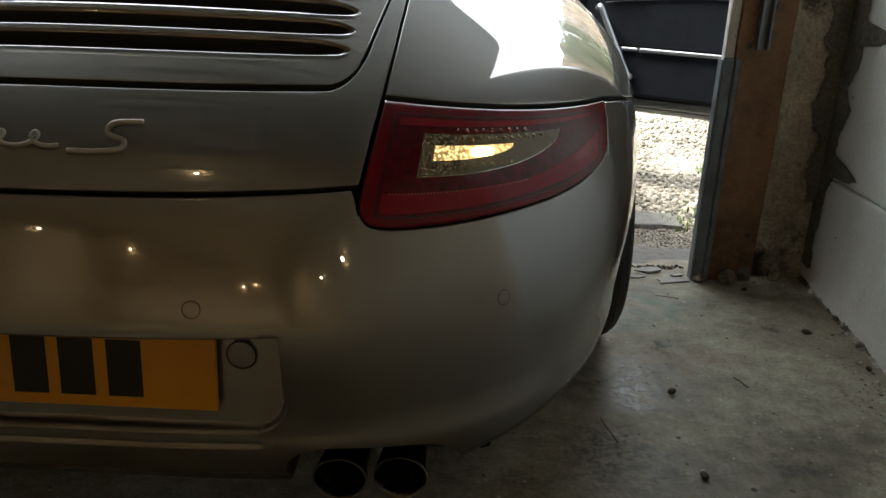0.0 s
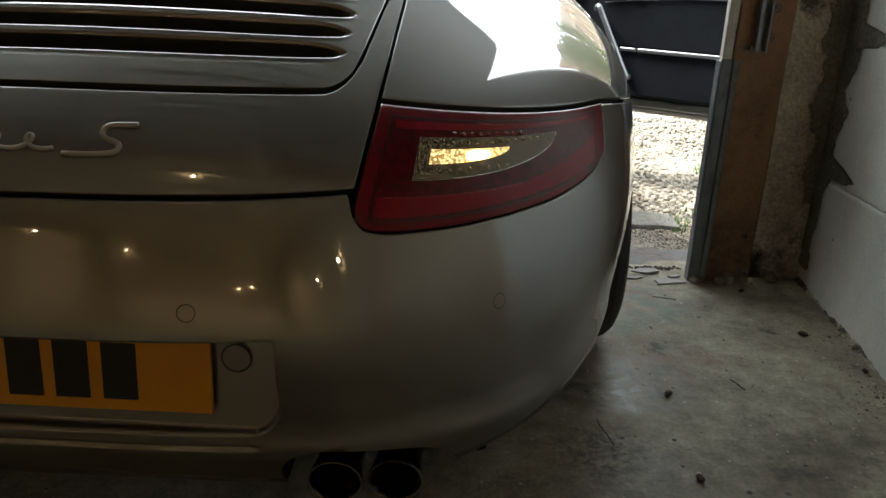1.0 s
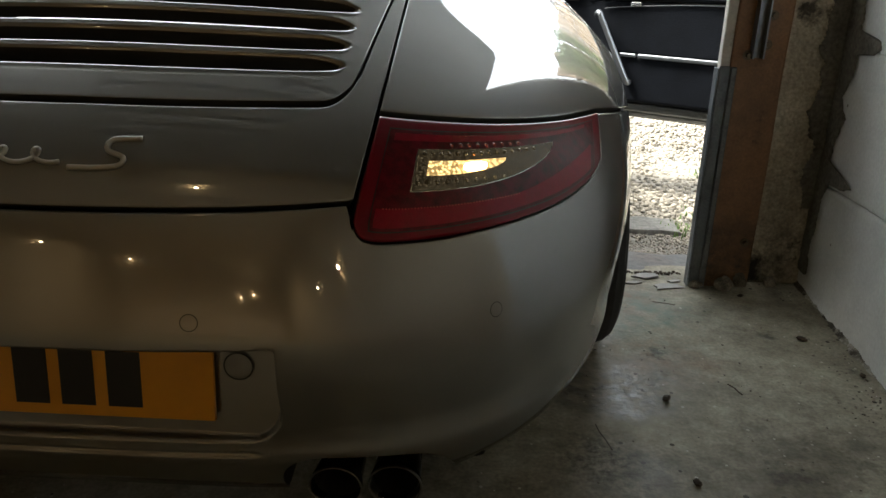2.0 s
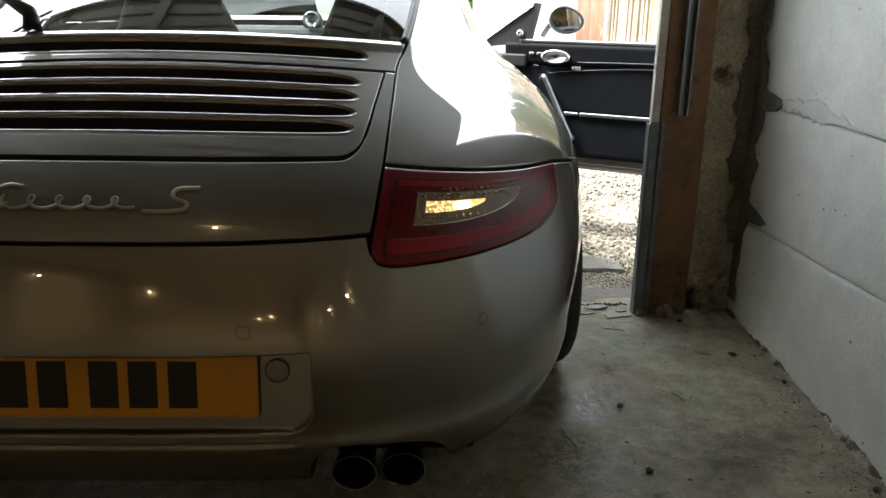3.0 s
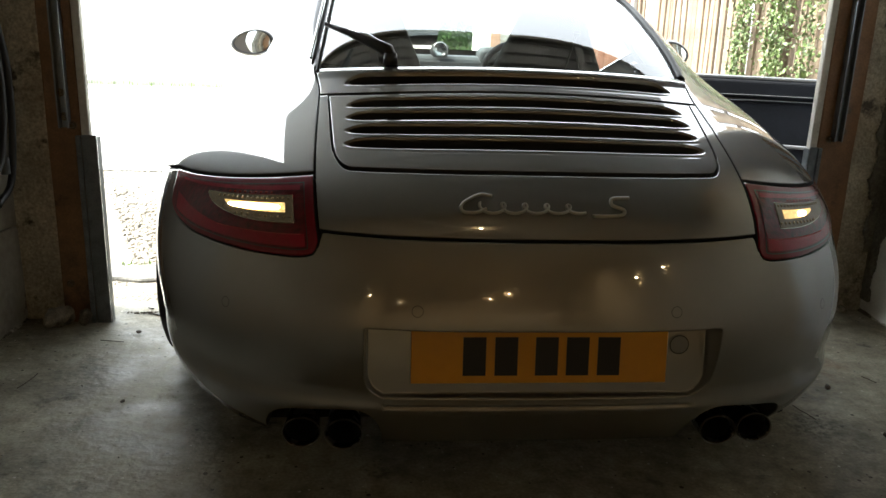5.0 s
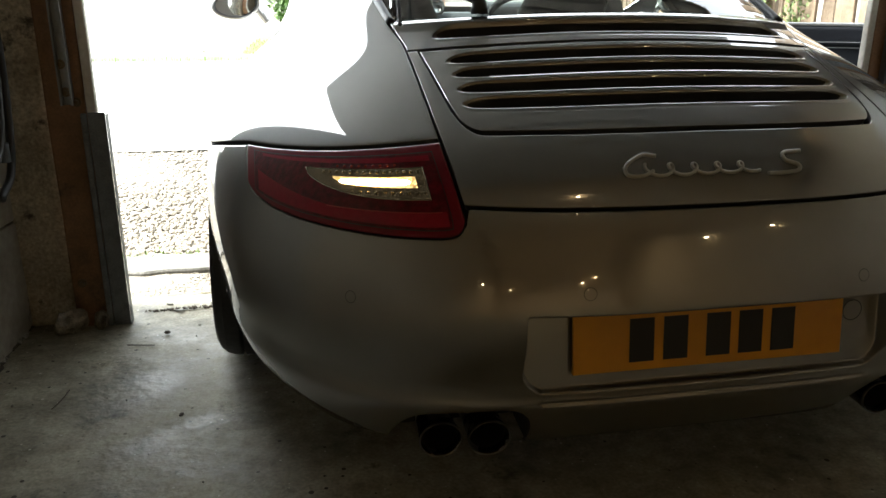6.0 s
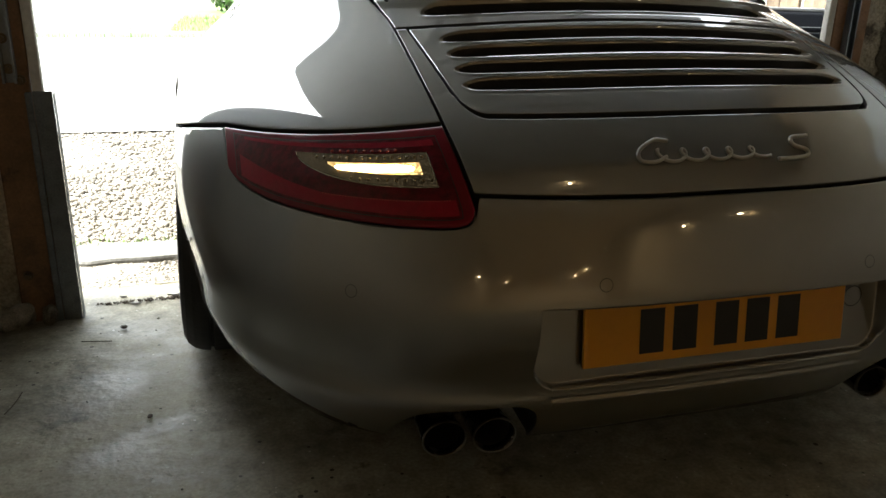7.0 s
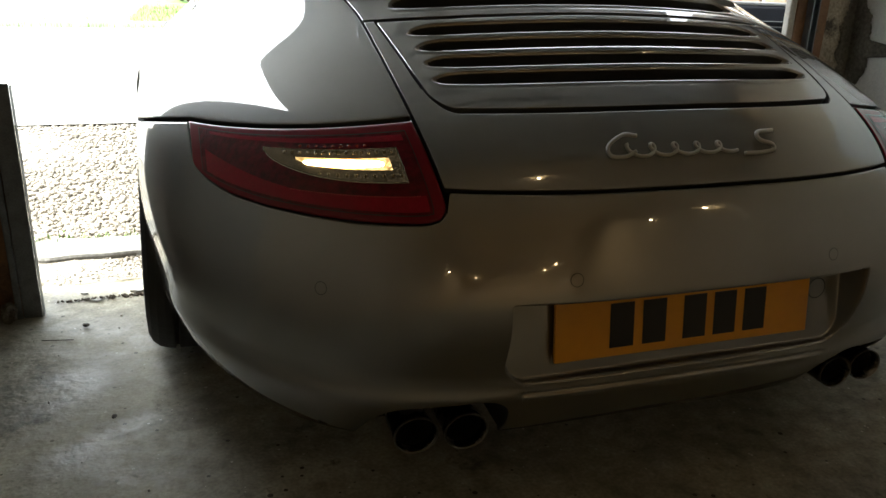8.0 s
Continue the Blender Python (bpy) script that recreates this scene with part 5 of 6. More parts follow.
Pi = np.stack([Xi * 0.95, skin_y(Xi, Zi) + 0.10, Zi], -1)
mesh_part("inner_shell", Pi.reshape(-1, 3).tolist(), [(j * n2 + i, j * n2 + i + 1, (j + 1) * n2 + i + 1, (j + 1) * n2 + i) for j in range(Zi.shape[0] - 1) for i in range(n2 - 1)], M_GAP, car)
part("underbody", a_box((-0.66, 0.24, 0.15), (0.66, 4.0, 0.24), 0.03), M_BLACK, car)
part("rear_box", a_box((-0.66, 0.26, 0.22), (0.66, 0.80, 0.56), 0.04), M_GAP, car)
part("cabin_floor", a_box((-0.74, 1.0, 0.22), (0.74, 3.0, 0.30), 0.02), M_CARPET, car)
part("rear_bulkhead", a_box((-0.62, 0.80, 0.25), (0.62, 1.30, 0.84), 0.06), M_CARPET, car)
part("front_bay", a_box((-0.6, 2.95, 0.25), (0.6, 4.05, 0.6), 0.08), M_BLACK, car)


# tail lamps
def lamp_grid(c0, c1, lo, hi, nu, nv, side, ends=None):
    """A patch of the lamp: c runs inner to outer, lo and hi are shares of the height below the top edge (1 is the lower rim)."""
    C, V = np.meshgrid(np.linspace(c0, c1, nu), np.linspace(0, 1, nv))
    Zl = 0.65 + 0 * C
    for _ in range(8):
        x_in = np.maximum(lid_side(Zl) + GAP * 1.5, LX0)
        Xl = x_in + C * (LX1 - 0.002 - x_in)
        d = lamp_depth((Xl - LX0) / (LX1 - LX0))
        a, b2 = lo(C), hi(C)
        top = lamp_top(Xl) - GAP * 1.4
        Zl = top - d * (a + (b2 - a) * V[::-1]) * 0.985
    return Xl * side, Zl


def const(v0):
    return lambda c: v0 + 0 * c


def tail_lamp(side):
    w = sheet("tail_lamp", *lamp_grid(0, 1, const(0.0), const(1.0), 120, 50, side), M_RED, car, "red tail lamp with a lit clear reversing section", skirt=0.03, rise=0.002)
    # dark groove, then the smoked inner field
    sheet("groove", *lamp_grid(0.050, 0.955, const(0.085), lambda c: 0.925 - 0.04 * c ** 3, 90, 40, side), M_GROOVE, w, skirt=0.0, rise=0.0026)
    sheet("inner_field", *lamp_grid(0.0545, 0.951, const(0.098), lambda c: 0.912 - 0.04 * c ** 3, 90, 40, side), M_REDDARK, w, skirt=0.0, rise=0.0034)
    sheet("upper_band", *lamp_grid(0.075, 0.90, const(0.125), lambda c: 0.185 - 0.02 * c, 80, 8, side), M_REDMID, w, skirt=0.0, rise=0.0042)
    sheet("lower_reflector", *lamp_grid(0.065, 0.93, lambda c: 0.72 - 0.30 * np.clip((c - 0.55) / 0.4, 0, 1) ** 1.6, lambda c: 0.885 - 0.07 * c ** 3, 80, 16, side), M_REDMID, w, skirt=0.0, rise=0.0043)
    # fine bright prisms along the upper edge of the lower reflector
    bm = bmesh.new()
    for i in range(46):
        c = 0.09 + 0.50 * i / 45
        gx, gz = lamp_grid(c, c + 0.001, const(0.722), const(0.723), 2, 2, side)
        p, nrm = on_skin(gx[0, 0], gz[0, 0], 0.0046)
        box(bm, (-0.0007, -0.0011, -0.0002), (0.0007, 0.0011, 0.0009), 0.0003, Matrix.Translation(p) @ nrm.to_track_quat("Z", "Y").to_matrix().to_4x4(), 1)
    part("prism_row", bm, M_PRISM, w, "row of fine bright prisms")
    in0 = 0.02 if side > 0 else -0.035
    up = lambda c: 0.245 + 0.0 * c
    dn = lambda c: 0.245 + 0.335 * np.sqrt(np.clip(1 - np.clip((c - in0 - 0.15) / 0.56, 0, 1) ** 3.2, 0, 1))
    sheet("clear_rim", *lamp_grid(0.1525 + in0, 0.709 + in0, lambda c: up(c) - 0.003, lambda c: dn(c) + 0.007, 70, 24, side), M_CHROME, w, skirt=0.0, rise=0.0046)
    clear = sheet("clear_lens", *lamp_grid(0.156 + in0, 0.705 + in0, up, dn, 70, 24, side), M_CLEAR, w, "clear faceted reversing lens", skirt=0.0, rise=0.0054)
    sheet("lit_reflector", *lamp_grid(0.20 + in0, (0.50 if side > 0 else 0.58) + in0, const(0.342), lambda c: 0.342 + 0.118 * np.sqrt(np.clip(1 - np.clip((c - 0.20 - in0) / (0.305 if side > 0 else 0.385), 0, 1) ** 3, 0, 1)), 40, 10, side), M_LAMP, w, skirt=0.0, rise=0.0062)
    hot0, hot1 = (0.19, 0.52) if side < 0 else (0.355, 0.445)
    mid, spread = (hot0 + hot1) / 2, (hot1 - hot0) / 2
    bow = lambda c: np.sqrt(np.clip(1 - ((c - mid) / spread) ** 2, 0, 1)) ** 0.6
    sheet("bulb", *lamp_grid(hot0, hot1, lambda c: 0.40 - 0.036 * bow(c), lambda c: 0.40 + 0.036 * bow(c), 30, 8, side), M_HOT, w, "lit reversing bulb", skirt=0.0, rise=0.0072)
    # cups of the small diodes
    for row, (va, k, c0, c1) in enumerate(((0.285, 15, 0.18, 0.62), (0.215, 9, 0.28, 0.55), (0.515, 10, 0.17, 0.50))):
        for i in range(k):
            c = in0 + c0 + (c1 - c0) * i / (k - 1)
            gx, gz = lamp_grid(c, c + 0.001, const(va), const(va + 0.001), 2, 2, side)
            p, nrm = on_skin(gx[0, 0], gz[0, 0], 0.0058)
            m = Matrix.Translation(p) @ nrm.to_track_quat("Z", "Y").to_matrix().to_4x4()
            bm = lathe([(0.0030, 0.0), (0.0028, 0.0010), (0.0018, 0.0014), (0.0001, 0.0005)], 8, m)
            part("diode", bm, M_LEDRED if row == 1 else M_LED, w, smooth=True)
    return w


for sx in (-1, 1):
    tail_lamp(sx)

# number plate: amber, its characters kept as plain bars
plate = part("number_plate", a_box((-0.26, -0.004, -0.0555), (0.26, 0.004, 0.0555), 0.0015, pose(0, 0.0500, 0.3835, -7.0)), M_PLATE, car, "amber rear number plate")
M_PL = pose(0, 0.0500, 0.3835, -7.0)
for x in (-0.134, -0.070, 0.012, 0.075, 0.139):
    part("bar", a_box((x - 0.023, -0.0052, -0.0395), (x + 0.023, -0.003, 0.0395), 0.0, M_PL), M_INK, plate)

# badge: flowing raised strokes
bz = 0.678


def badge_stroke(pts, r):
    bm = tube([on_skin(x, z, 0.0022)[0] for x, z in pts], r, 8)
    return bm


badge = part("badge", badge_stroke([(-0.128 + 0.198 * t - 0.0125 * math.sin(9.2 * math.pi * t), bz - 0.003 + 0.0082 * math.cos(9.2 * math.pi * t) * (1 - 0.2 * t)) for t in np.linspace(0, 1, 160)], 0.0031),
             M_BADGE, car, "raised satin silver script badge", smooth=True)
part("stroke", badge_stroke([(q.x, q.y) for q in curve_points([(-0.105, bz + 0.016, 0), (-0.13, bz + 0.0175, 0), (-0.163, bz + 0.004, 0), (-0.165, bz - 0.009, 0), (-0.14, bz - 0.0105, 0), (-0.118, bz - 0.004, 0)], 12)], 0.0034), M_BADGE, badge, smooth=True)
part("stroke", badge_stroke([(q.x, q.y) for q in curve_points([(0.090, bz - 0.0135, 0), (0.125, bz - 0.0135, 0), (0.152, bz - 0.011, 0), (0.155, bz - 0.003, 0), (0.134, bz + 0.004, 0), (0.137, bz + 0.014, 0), (0.172, bz + 0.0155, 0)], 12)], 0.0036), M_BADGE, badge, smooth=True)


# tailpipes in their cut-outs
def tailpipe(x, sx):
    prof = [(0.027, 0.20), (0.032, 0.03), (0.0352, 0.006), (0.0343, 0.0), (0.0318, 0.0015), (0.0305, 0.02), (0.028, 0.15)]
    m = Matrix.Translation((x, 0.086 + (0.01 if abs(x) > 0.45 else 0), 0.193)) @ pose(0, 0, 0, -92, 0, 0) @ Matrix.Diagonal((1.13, 0.96, 1, 1))
    o = part("tailpipe", lathe(prof, 36, m), M_EXHAUST, car, "sooty polished steel tailpipe", smooth=True)
    part("rim", lathe([(0.0352, 0.005), (0.0356, 0.002), (0.0350, -0.0005), (0.0338, -0.0008), (0.0326, 0.0012)], 36, m), M_RIM, o, "dulled chrome rolled rim", smooth=True)
    part("soot_bore", lathe([(0.0303, 0.02), (0.028, 0.12), (0.0001, 0.12)], 24, m), M_EXHAUSTBLACK, o)
    return o


for sx in (-1, 1):
    tailpipe(0.410 if sx > 0 else -0.394, sx)
    tailpipe(0.496 if sx > 0 else -0.482, sx)
    # near-black tunnel behind the cut-out
    us = np.sin(np.linspace(-math.pi / 2, math.pi / 2, 49))
    xs2 = CUT_X[sx] + CUT_W * us * 0.97
    zs2 = 0.165 + (cut_top(xs2, sx) - 0.001 - 0.165) * np.clip(1 - np.abs(us) ** 5, 0, 1) ** 0.5
    vs = [(sx * x, float(skin_y(x, z)) + d, z + 0.1 * (d - 0.008)) for d in (0.008, 0.03, 0.17) for x, z in zip(xs2, zs2)]
    k2 = len(xs2)
    fs = [(r * k2 + i, r * k2 + i + 1, (r + 1) * k2 + i + 1, (r + 1) * k2 + i) for r in range(2) for i in range(k2 - 1)]
    mesh_part("exhaust_surround", vs, fs, M_EXHAUSTBLACK, car)
    # plain dark box, added to close off the view behind the pipes
    part("cutout_backing", a_box((sx * 0.47 - 0.165, 0.21, 0.16), (sx * 0.47 + 0.165, 0.30, 0.30), 0.02), M_EXHAUSTBLACK, car)


# wheels
def make_wheel(x, y, sx, width, r=0.332):
    m = Matrix.Translation((x, y, r)) @ pose(0, 0, 0, 0, 87.5 * sx, 0)
    h = width / 2
    prof = [(0.245, -h + 0.01), (0.27, -h), (0.295, -h + 0.003), (0.312, -h + 0.012), (r - 0.007, -h + 0.028), (r - 0.002, -h + 0.045), (r, -h + 0.06), (r, -0.085), (r - 0.008, -0.083), (r - 0.008, -0.077), (r, -0.075), (r, -0.03),
            (r - 0.008, -0.028), (r - 0.008, -0.022), (r, -0.020), (r, 0.020), (r - 0.008, 0.022), (r - 0.008, 0.028), (r, 0.03), (r, 0.075), (r - 0.008, 0.077), (r - 0.008, 0.083), (r, 0.085),
            (r, h - 0.06), (r - 0.002, h - 0.045), (r - 0.007, h - 0.028), (0.312, h - 0.012), (0.295, h - 0.003), (0.27, h), (0.245, h - 0.01)]
    tyre = part("wheel", lathe(prof, 64, m), M_RUBBER, car, "wide black tyre on a silver alloy wheel", smooth=False)
    part("rim", lathe([(0.248, -h + 0.012), (0.235, -h + 0.02), (0.225, -0.05), (0.225, h - 0.05), (0.238, h - 0.012), (0.25, h - 0.006)], 48, m), M_RIM, tyre, smooth=True)
    bm = bmesh.new()
    for i in range(5):
        box(bm, (0.03, -0.022, h - 0.06), (0.24, 0.022, h - 0.035), 0.006, pose(0, 0, 0, 0, 0, 72 * i))
    bm.transform(m)
    part("spokes", bm, M_RIM, tyre)
    part("hub", cyl(0.06, 0.05, 0.05, 24, m @ Matrix.Translation((0, 0, h - 0.045))), M_RIM, tyre)
    return tyre


for sx in (-1, 1):
    make_wheel(sx * 0.776, 1.01, sx, 0.300)
    make_wheel(sx * 0.75, 3.47, sx, 0.235, 0.325)
    # arch liners
    vs, fs = [], []
    for i in range(33):
        a = math.pi * i / 32
        for xx in (0.60, 0.895):
            vs.append((sx * xx, 1.075 - 0.378 * math.cos(a), 0.33 + 0.378 * math.sin(a)))
    fs = [(2 * i, 2 * i + 1, 2 * i + 3, 2 * i + 2) for i in range(32)]
    mesh_part("arch_liner", vs, fs, M_BLACK, car)

# rear wiper, lifted from the glass
wp, _ = on_skin(-0.297, 0.915, 0.004)
tip = Vector((-0.473, 0.76, 1.013))
wiper = part("wiper", tube([wp, wp + Vector((0, 0.0, 0.028))], [0.019, 0.016], 16), M_BLACK, car, "black rear wiper lifted off the glass", smooth=True)
part("wiper_arm", tube([wp + Vector((0.004, 0, 0.016)), wp + Vector((-0.004, 0.004, 0.034)), wp.lerp(tip, 0.30) + Vector((0, 0, 0.026)), wp.lerp(tip, 0.65) + Vector((0, 0, 0.014)), tip], [0.014, 0.016, 0.013, 0.008, 0.005], 8), M_BLACK, wiper, smooth=True)
part("arm_cover", tube([wp + Vector((-0.004, 0.002, 0.04)), wp.lerp(tip, 0.32) + Vector((0, 0, 0.036)), wp.lerp(tip, 0.6) + Vector((0, 0, 0.024))], [0.006, 0.007, 0.004], 8), M_ALU, wiper, smooth=True)
b0, b1 = Vector((-0.487, 0.60, 0.912)), Vector((-0.458, 0.92, 1.112))
part("blade", tube([b0.lerp(b1, t) + Vector((0, -0.006, 0.004)) for t in (0, 0.1, 0.5, 0.9, 1)], [0.003, 0.006, 0.008, 0.006, 0.003], 8), M_BLACK, wiper, smooth=True)
part("blade_rubber", tube([b0.lerp(b1, t) + Vector((0.012, 0.008, -0.008)) for t in (-0.03, 0.5, 1.03)], 0.005, 6), M_RUBBER, wiper)
part("blade_spine", tube([b0.lerp(b1, t) + Vector((-0.006, -0.014, 0.008)) for t in (0.05, 0.5, 0.95)], 0.004, 6), M_ALU, wiper)
aerial = part("aerial", tube([(0.335, 1.588, 0.62), (0.362, 1.587, 0.80), (0.379, 1.586, 0.892), (0.409, 1.580, 1.000)], [0.004, 0.0035, 0.003, 0.003], 6), M_BLACK, car, "thin black stalk behind the seats")
part("aerial_knob", a_box((-0.011, -0.006, -0.007), (0.011, 0.006, 0.007), 0.003, Matrix.Translation((0.410, 1.580, 1.004))), M_BLACK, aerial)


# seats, dash, wheel
def seat(x):
    bm = bmesh.new()
    sec = [(0.0, 0.20, 0.05), (0.2, 0.235, 0.075), (0.42, 0.235, 0.075), (0.56, 0.17, 0.06), (0.66, 0.13, 0.05), (0.74, 0.125, 0.05), (0.79, 0.10, 0.04), (0.81, 0.03, 0.015)]
    n = 28
    rings = []
    for h, wdt, th in sec:
        ring = []
        for i in range(n):
            a = 2 * math.pi * i / n
            cx, cy = math.cos(a), math.sin(a)
            ring.append(bm.verts.new((wdt * math.copysign(abs(cx) ** 0.6, cx), th * math.copysign(abs(cy) ** 0.7, cy) - 0.24 * h, h)))
        rings.append(ring)
    for a, b2 in zip(rings, rings[1:]):
        for i in range(n):
            bm.faces.new((a[i], a[(i + 1) % n], b2[(i + 1) % n], b2[i]))
    bm.faces.new(rings[-1])
    bmesh.ops.subdivide_edges(bm, edges=bm.edges[:], cuts=1, use_grid_fill=True, smooth=0.5)
    bm.transform(Matrix.Translation((x, 2.0, 0.42)))
    o = part("front_seat", bm, M_LEATHER, car, "black leather sports seat", smooth=True)
    part("cushion", a_box((x - 0.25, 1.98, 0.32), (x + 0.25, 2.48, 0.47), 0.05), M_LEATHER, o, smooth=True)
    return o


seat(-0.37)
seat(0.37)
for sx in (-1, 1):
    part("rear_seat", a_box((sx * 0.32 - 0.22, 1.30, 0.42), (sx * 0.32 + 0.22, 1.42, 0.86), 0.05, None, 4), M_LEATHER, car)
dash = part("dashboard", a_box((-0.70, 2.72, 0.62), (0.70, 3.0, 0.875), 0.05, None, 4), M_DASH, car, "dark grey dashboard")
part("instrument_hood", a_box((0.20, 2.66, 0.84), (0.54, 2.9, 0.925), 0.035, None, 4), M_DASH, dash)
part("clock", lathe([(0.036, 0.0), (0.038, 0.012), (0.032, 0.016), (0.030, 0.008), (0.0001, 0.008)], 28, Matrix.Translation((0, 2.745, 0.905)) @ pose(0, 0, 0, 80)), M_ALU, dash, "round silver clock", smooth=True)
part("clock_pod", cyl(0.046, 0.046, 0.05, 28, Matrix.Translation((0, 2.775, 0.90)) @ pose(0, 0, 0, 85)), M_DASH, dash, smooth=True)
bm = bmesh.new()
seg = [(0.185 * math.cos(2 * math.pi * i / 40), 0, 0.185 * math.sin(2 * math.pi * i / 40)) for i in range(41)]
sw = part("steering_wheel", tube(seg, 0.016, 10), M_LEATHER, car, smooth=True)
sw.matrix_world = pose(0.37, 2.52, 0.78, -22)
part("boss", cyl(0.07, 0.06, 0.05, 24, pose(0, 0.01, 0, 90)), M_LEATHER, sw)

# the open right-hand door: seen from within the doorway, its lining faces the garage
ANG = -28.0
door = part("open_door", a_box((0.0, 0.02, 0.275), (1.10, 0.13, 0.815), 0.02, None, 3), M_PAINT, car, "open car door with a black leather lining")
door.matrix_world = pose(0, 0, 0, 0, 0, -0.9) @ pose(0.873, 2.580, 0, 0, 0, ANG)


def lining(name, lo, hi, bev, mat, label="", seg=3):
    return part(name, a_box(lo, hi, bev, None, seg), mat, door, label, smooth=False)


lining("upper_lining", (-0.02, -0.012, 0.738), (1.09, 0.03, 0.826), 0.014, M_LEATHER)
lining("middle_lining", (0.01, -0.003, 0.532), (1.09, 0.03, 0.734), 0.010, M_LEATHER)
lining("lower_lining", (0.01, -0.024, 0.345), (1.09, 0.03, 0.526), 0.014, M_LEATHER)
lining("sill_strip", (0.0, -0.006, 0.306), (1.10, 0.03, 0.340), 0.006, M_PAINT)
lining("window_rail", (0.05, -0.006, 0.826), (1.10, 0.05, 0.842), 0.005, M_SATIN, "silver window rail")
lining("trim_strip", (0.36, -0.036, 0.522), (1.09, -0.018, 0.538), 0.005, M_SATIN, "silver trim strip")
lining("trim_strip", (0.285, -0.034, 0.523), (0.352, -0.018, 0.537), 0.005, M_SATIN)
part("piping", tube(curve_points([(0.20, -0.010, 0.700), (0.30, -0.008, 0.712), (0.60, -0.008, 0.732), (1.08, -0.008, 0.735)], 8), 0.0018, 6), M_DASH, door)
part("piping", tube(curve_points([(0.33, -0.016, 0.752), (0.60, -0.016, 0.757), (1.08, -0.016, 0.760)], 8), 0.0018, 6), M_DASH, door)
# handle bezel with its scooped lever, lock button, switches
bm = lathe([(0.064, 0.0), (0.062, 0.012), (0.050, 0.015), (0.042, 0.004), (0.0001, 0.001)], 36, Matrix.Translation((0.228, -0.012, 0.771)) @ pose(0, 0, 0, 90) @ Matrix.Diagonal((1.06, 0.48, 1, 1)))
part("door_handle", bm, M_ALU, door, "silver inner door handle", smooth=True)
part("lock_button", a_box((0.305, -0.015, 0.714), (0.347, -0.004, 0.732), 0.004), M_ALU, door)
for x in (0.105, 0.140):
    part("switch", a_box((x, -0.018, 0.776), (x + 0.022, -0.010, 0.789), 0.003), M_ALU, door)
part("marker", a_box((0.125, -0.010, 0.728), (0.150, -0.002, 0.733), 0.001), M_ALU, door)
part("pull_handle", tube(curve_points([(0.170, -0.015, 0.676), (0.192, -0.050, 0.686), (0.212, -0.055, 0.655), (0.27, -0.055, 0.545), (0.325, -0.045, 0.436), (0.332, -0.02, 0.424)], 8), 0.012, 10), M_SATIN, door, "slanted silver pull handle", smooth=True)
part("loudspeaker", a_box((-0.09, -0.022, 0.722), (0.092, -0.008, 0.778), 0.008), M_BLACK, door)
part("courtesy_lamp", a_box((0.664, -0.026, 0.368), (0.684, -0.022, 0.377), 0.003), M_REDDARK, door, "small red door lamp")
# the black triangle that carries the mirror
bm = bmesh.new()
tri = [(-0.17, 0.795), (0.095, 0.826), (0.135, 0.995), (0.112, 0.998)]
lo = [bm.verts.new((x, 0.0, z)) for x, z in tri]
hi = [bm.verts.new((x, 0.035, z)) for x, z in tri]
bm.faces.new(lo)
bm.faces.new(hi[::-1])
for i in range(4):
    bm.faces.new((lo[i], hi[i], hi[(i + 1) % 4], lo[(i + 1) % 4])[::-1])
bmesh.ops.recalc_face_normals(bm, faces=bm.faces[:])
part("mirror_triangle", bm, M_BLACK, door)
part("triangle_edge", tube([(-0.165, -0.004, 0.800), (0.11, -0.004, 0.985)], 0.004, 6), M_ALU, door)
part("adjuster_knob", lathe([(0.017, 0), (0.015, 0.014), (0.009, 0.016), (0.0001, 0.012)], 20, Matrix.Translation((0.052, 0.0, 0.866)) @ pose(0, 0, 0, 90)), M_ALU, door, smooth=True)


def door_mirror(parent, m, name="door_mirror", glass_turn=0):
    """An egg-shaped housing, slimmer outwards, with convex glass in its rear face, which looks along -y."""
    m = m @ pose(0, 0, 0, 0, 7, 0)

    def egg(bm, m2):
        for q in bm.verts:
            q.co.z *= 1 - 1.0 * q.co.x
        bm.transform(m2)
        return bm
    bm = bmesh.new()
    bmesh.ops.create_uvsphere(bm, u_segments=32, v_segments=18, radius=1.0)
    for q in bm.verts:
        if q.co.y < -0.35:
            q.co.y = -0.35
    bm.transform(Matrix.Diagonal((0.108, 0.085, 0.066, 1)))
    o = part(name, egg(bm, m), M_PAINT, parent, "silver grey door mirror", smooth=True)
    oval = Matrix.Diagonal((0.094, 1, 0.054, 1)) @ pose(0, 0, 0, 90)
    seat = m @ Matrix.Translation((0, -0.0325, 0))
    part("mirror_glass", egg(lathe([(0.0001, 0.006), (0.3, 0.0054), (0.6, 0.0035), (0.93, 0.0)], 40, oval), seat @ pose(0, 0, 0, 0, 0, glass_turn)), M_MIRROR, o, smooth=True)
    part("mirror_rim", egg(lathe([(0.90, -0.002), (0.93, 0.004), (1.02, 0.005), (1.09, -0.004)], 40, oval), seat), M_BLACK, o, smooth=True)
    part("mirror_foot", tube([m @ Vector((-0.085, 0.02, -0.02)), m @ Vector((-0.125, 0.03, -0.09))], 0.016, 10), M_PAINT, o)
    return o


door_mirror(door, pose(0.192, 0.20, 0.925, 0, 0, 24) @ Matrix.Diagonal((0.78, 1, 1, 1)), "mirror")
door_mirror(car, pose(0, 0, 0, 0, 0, -0.9) @ pose(-0.962, 2.62, 0.914, -4, 0, 4) @ Matrix.Diagonal((-1, 1, 1, 1)), glass_turn=15)

car.rotation_euler = (0, 0, radians(1.7))


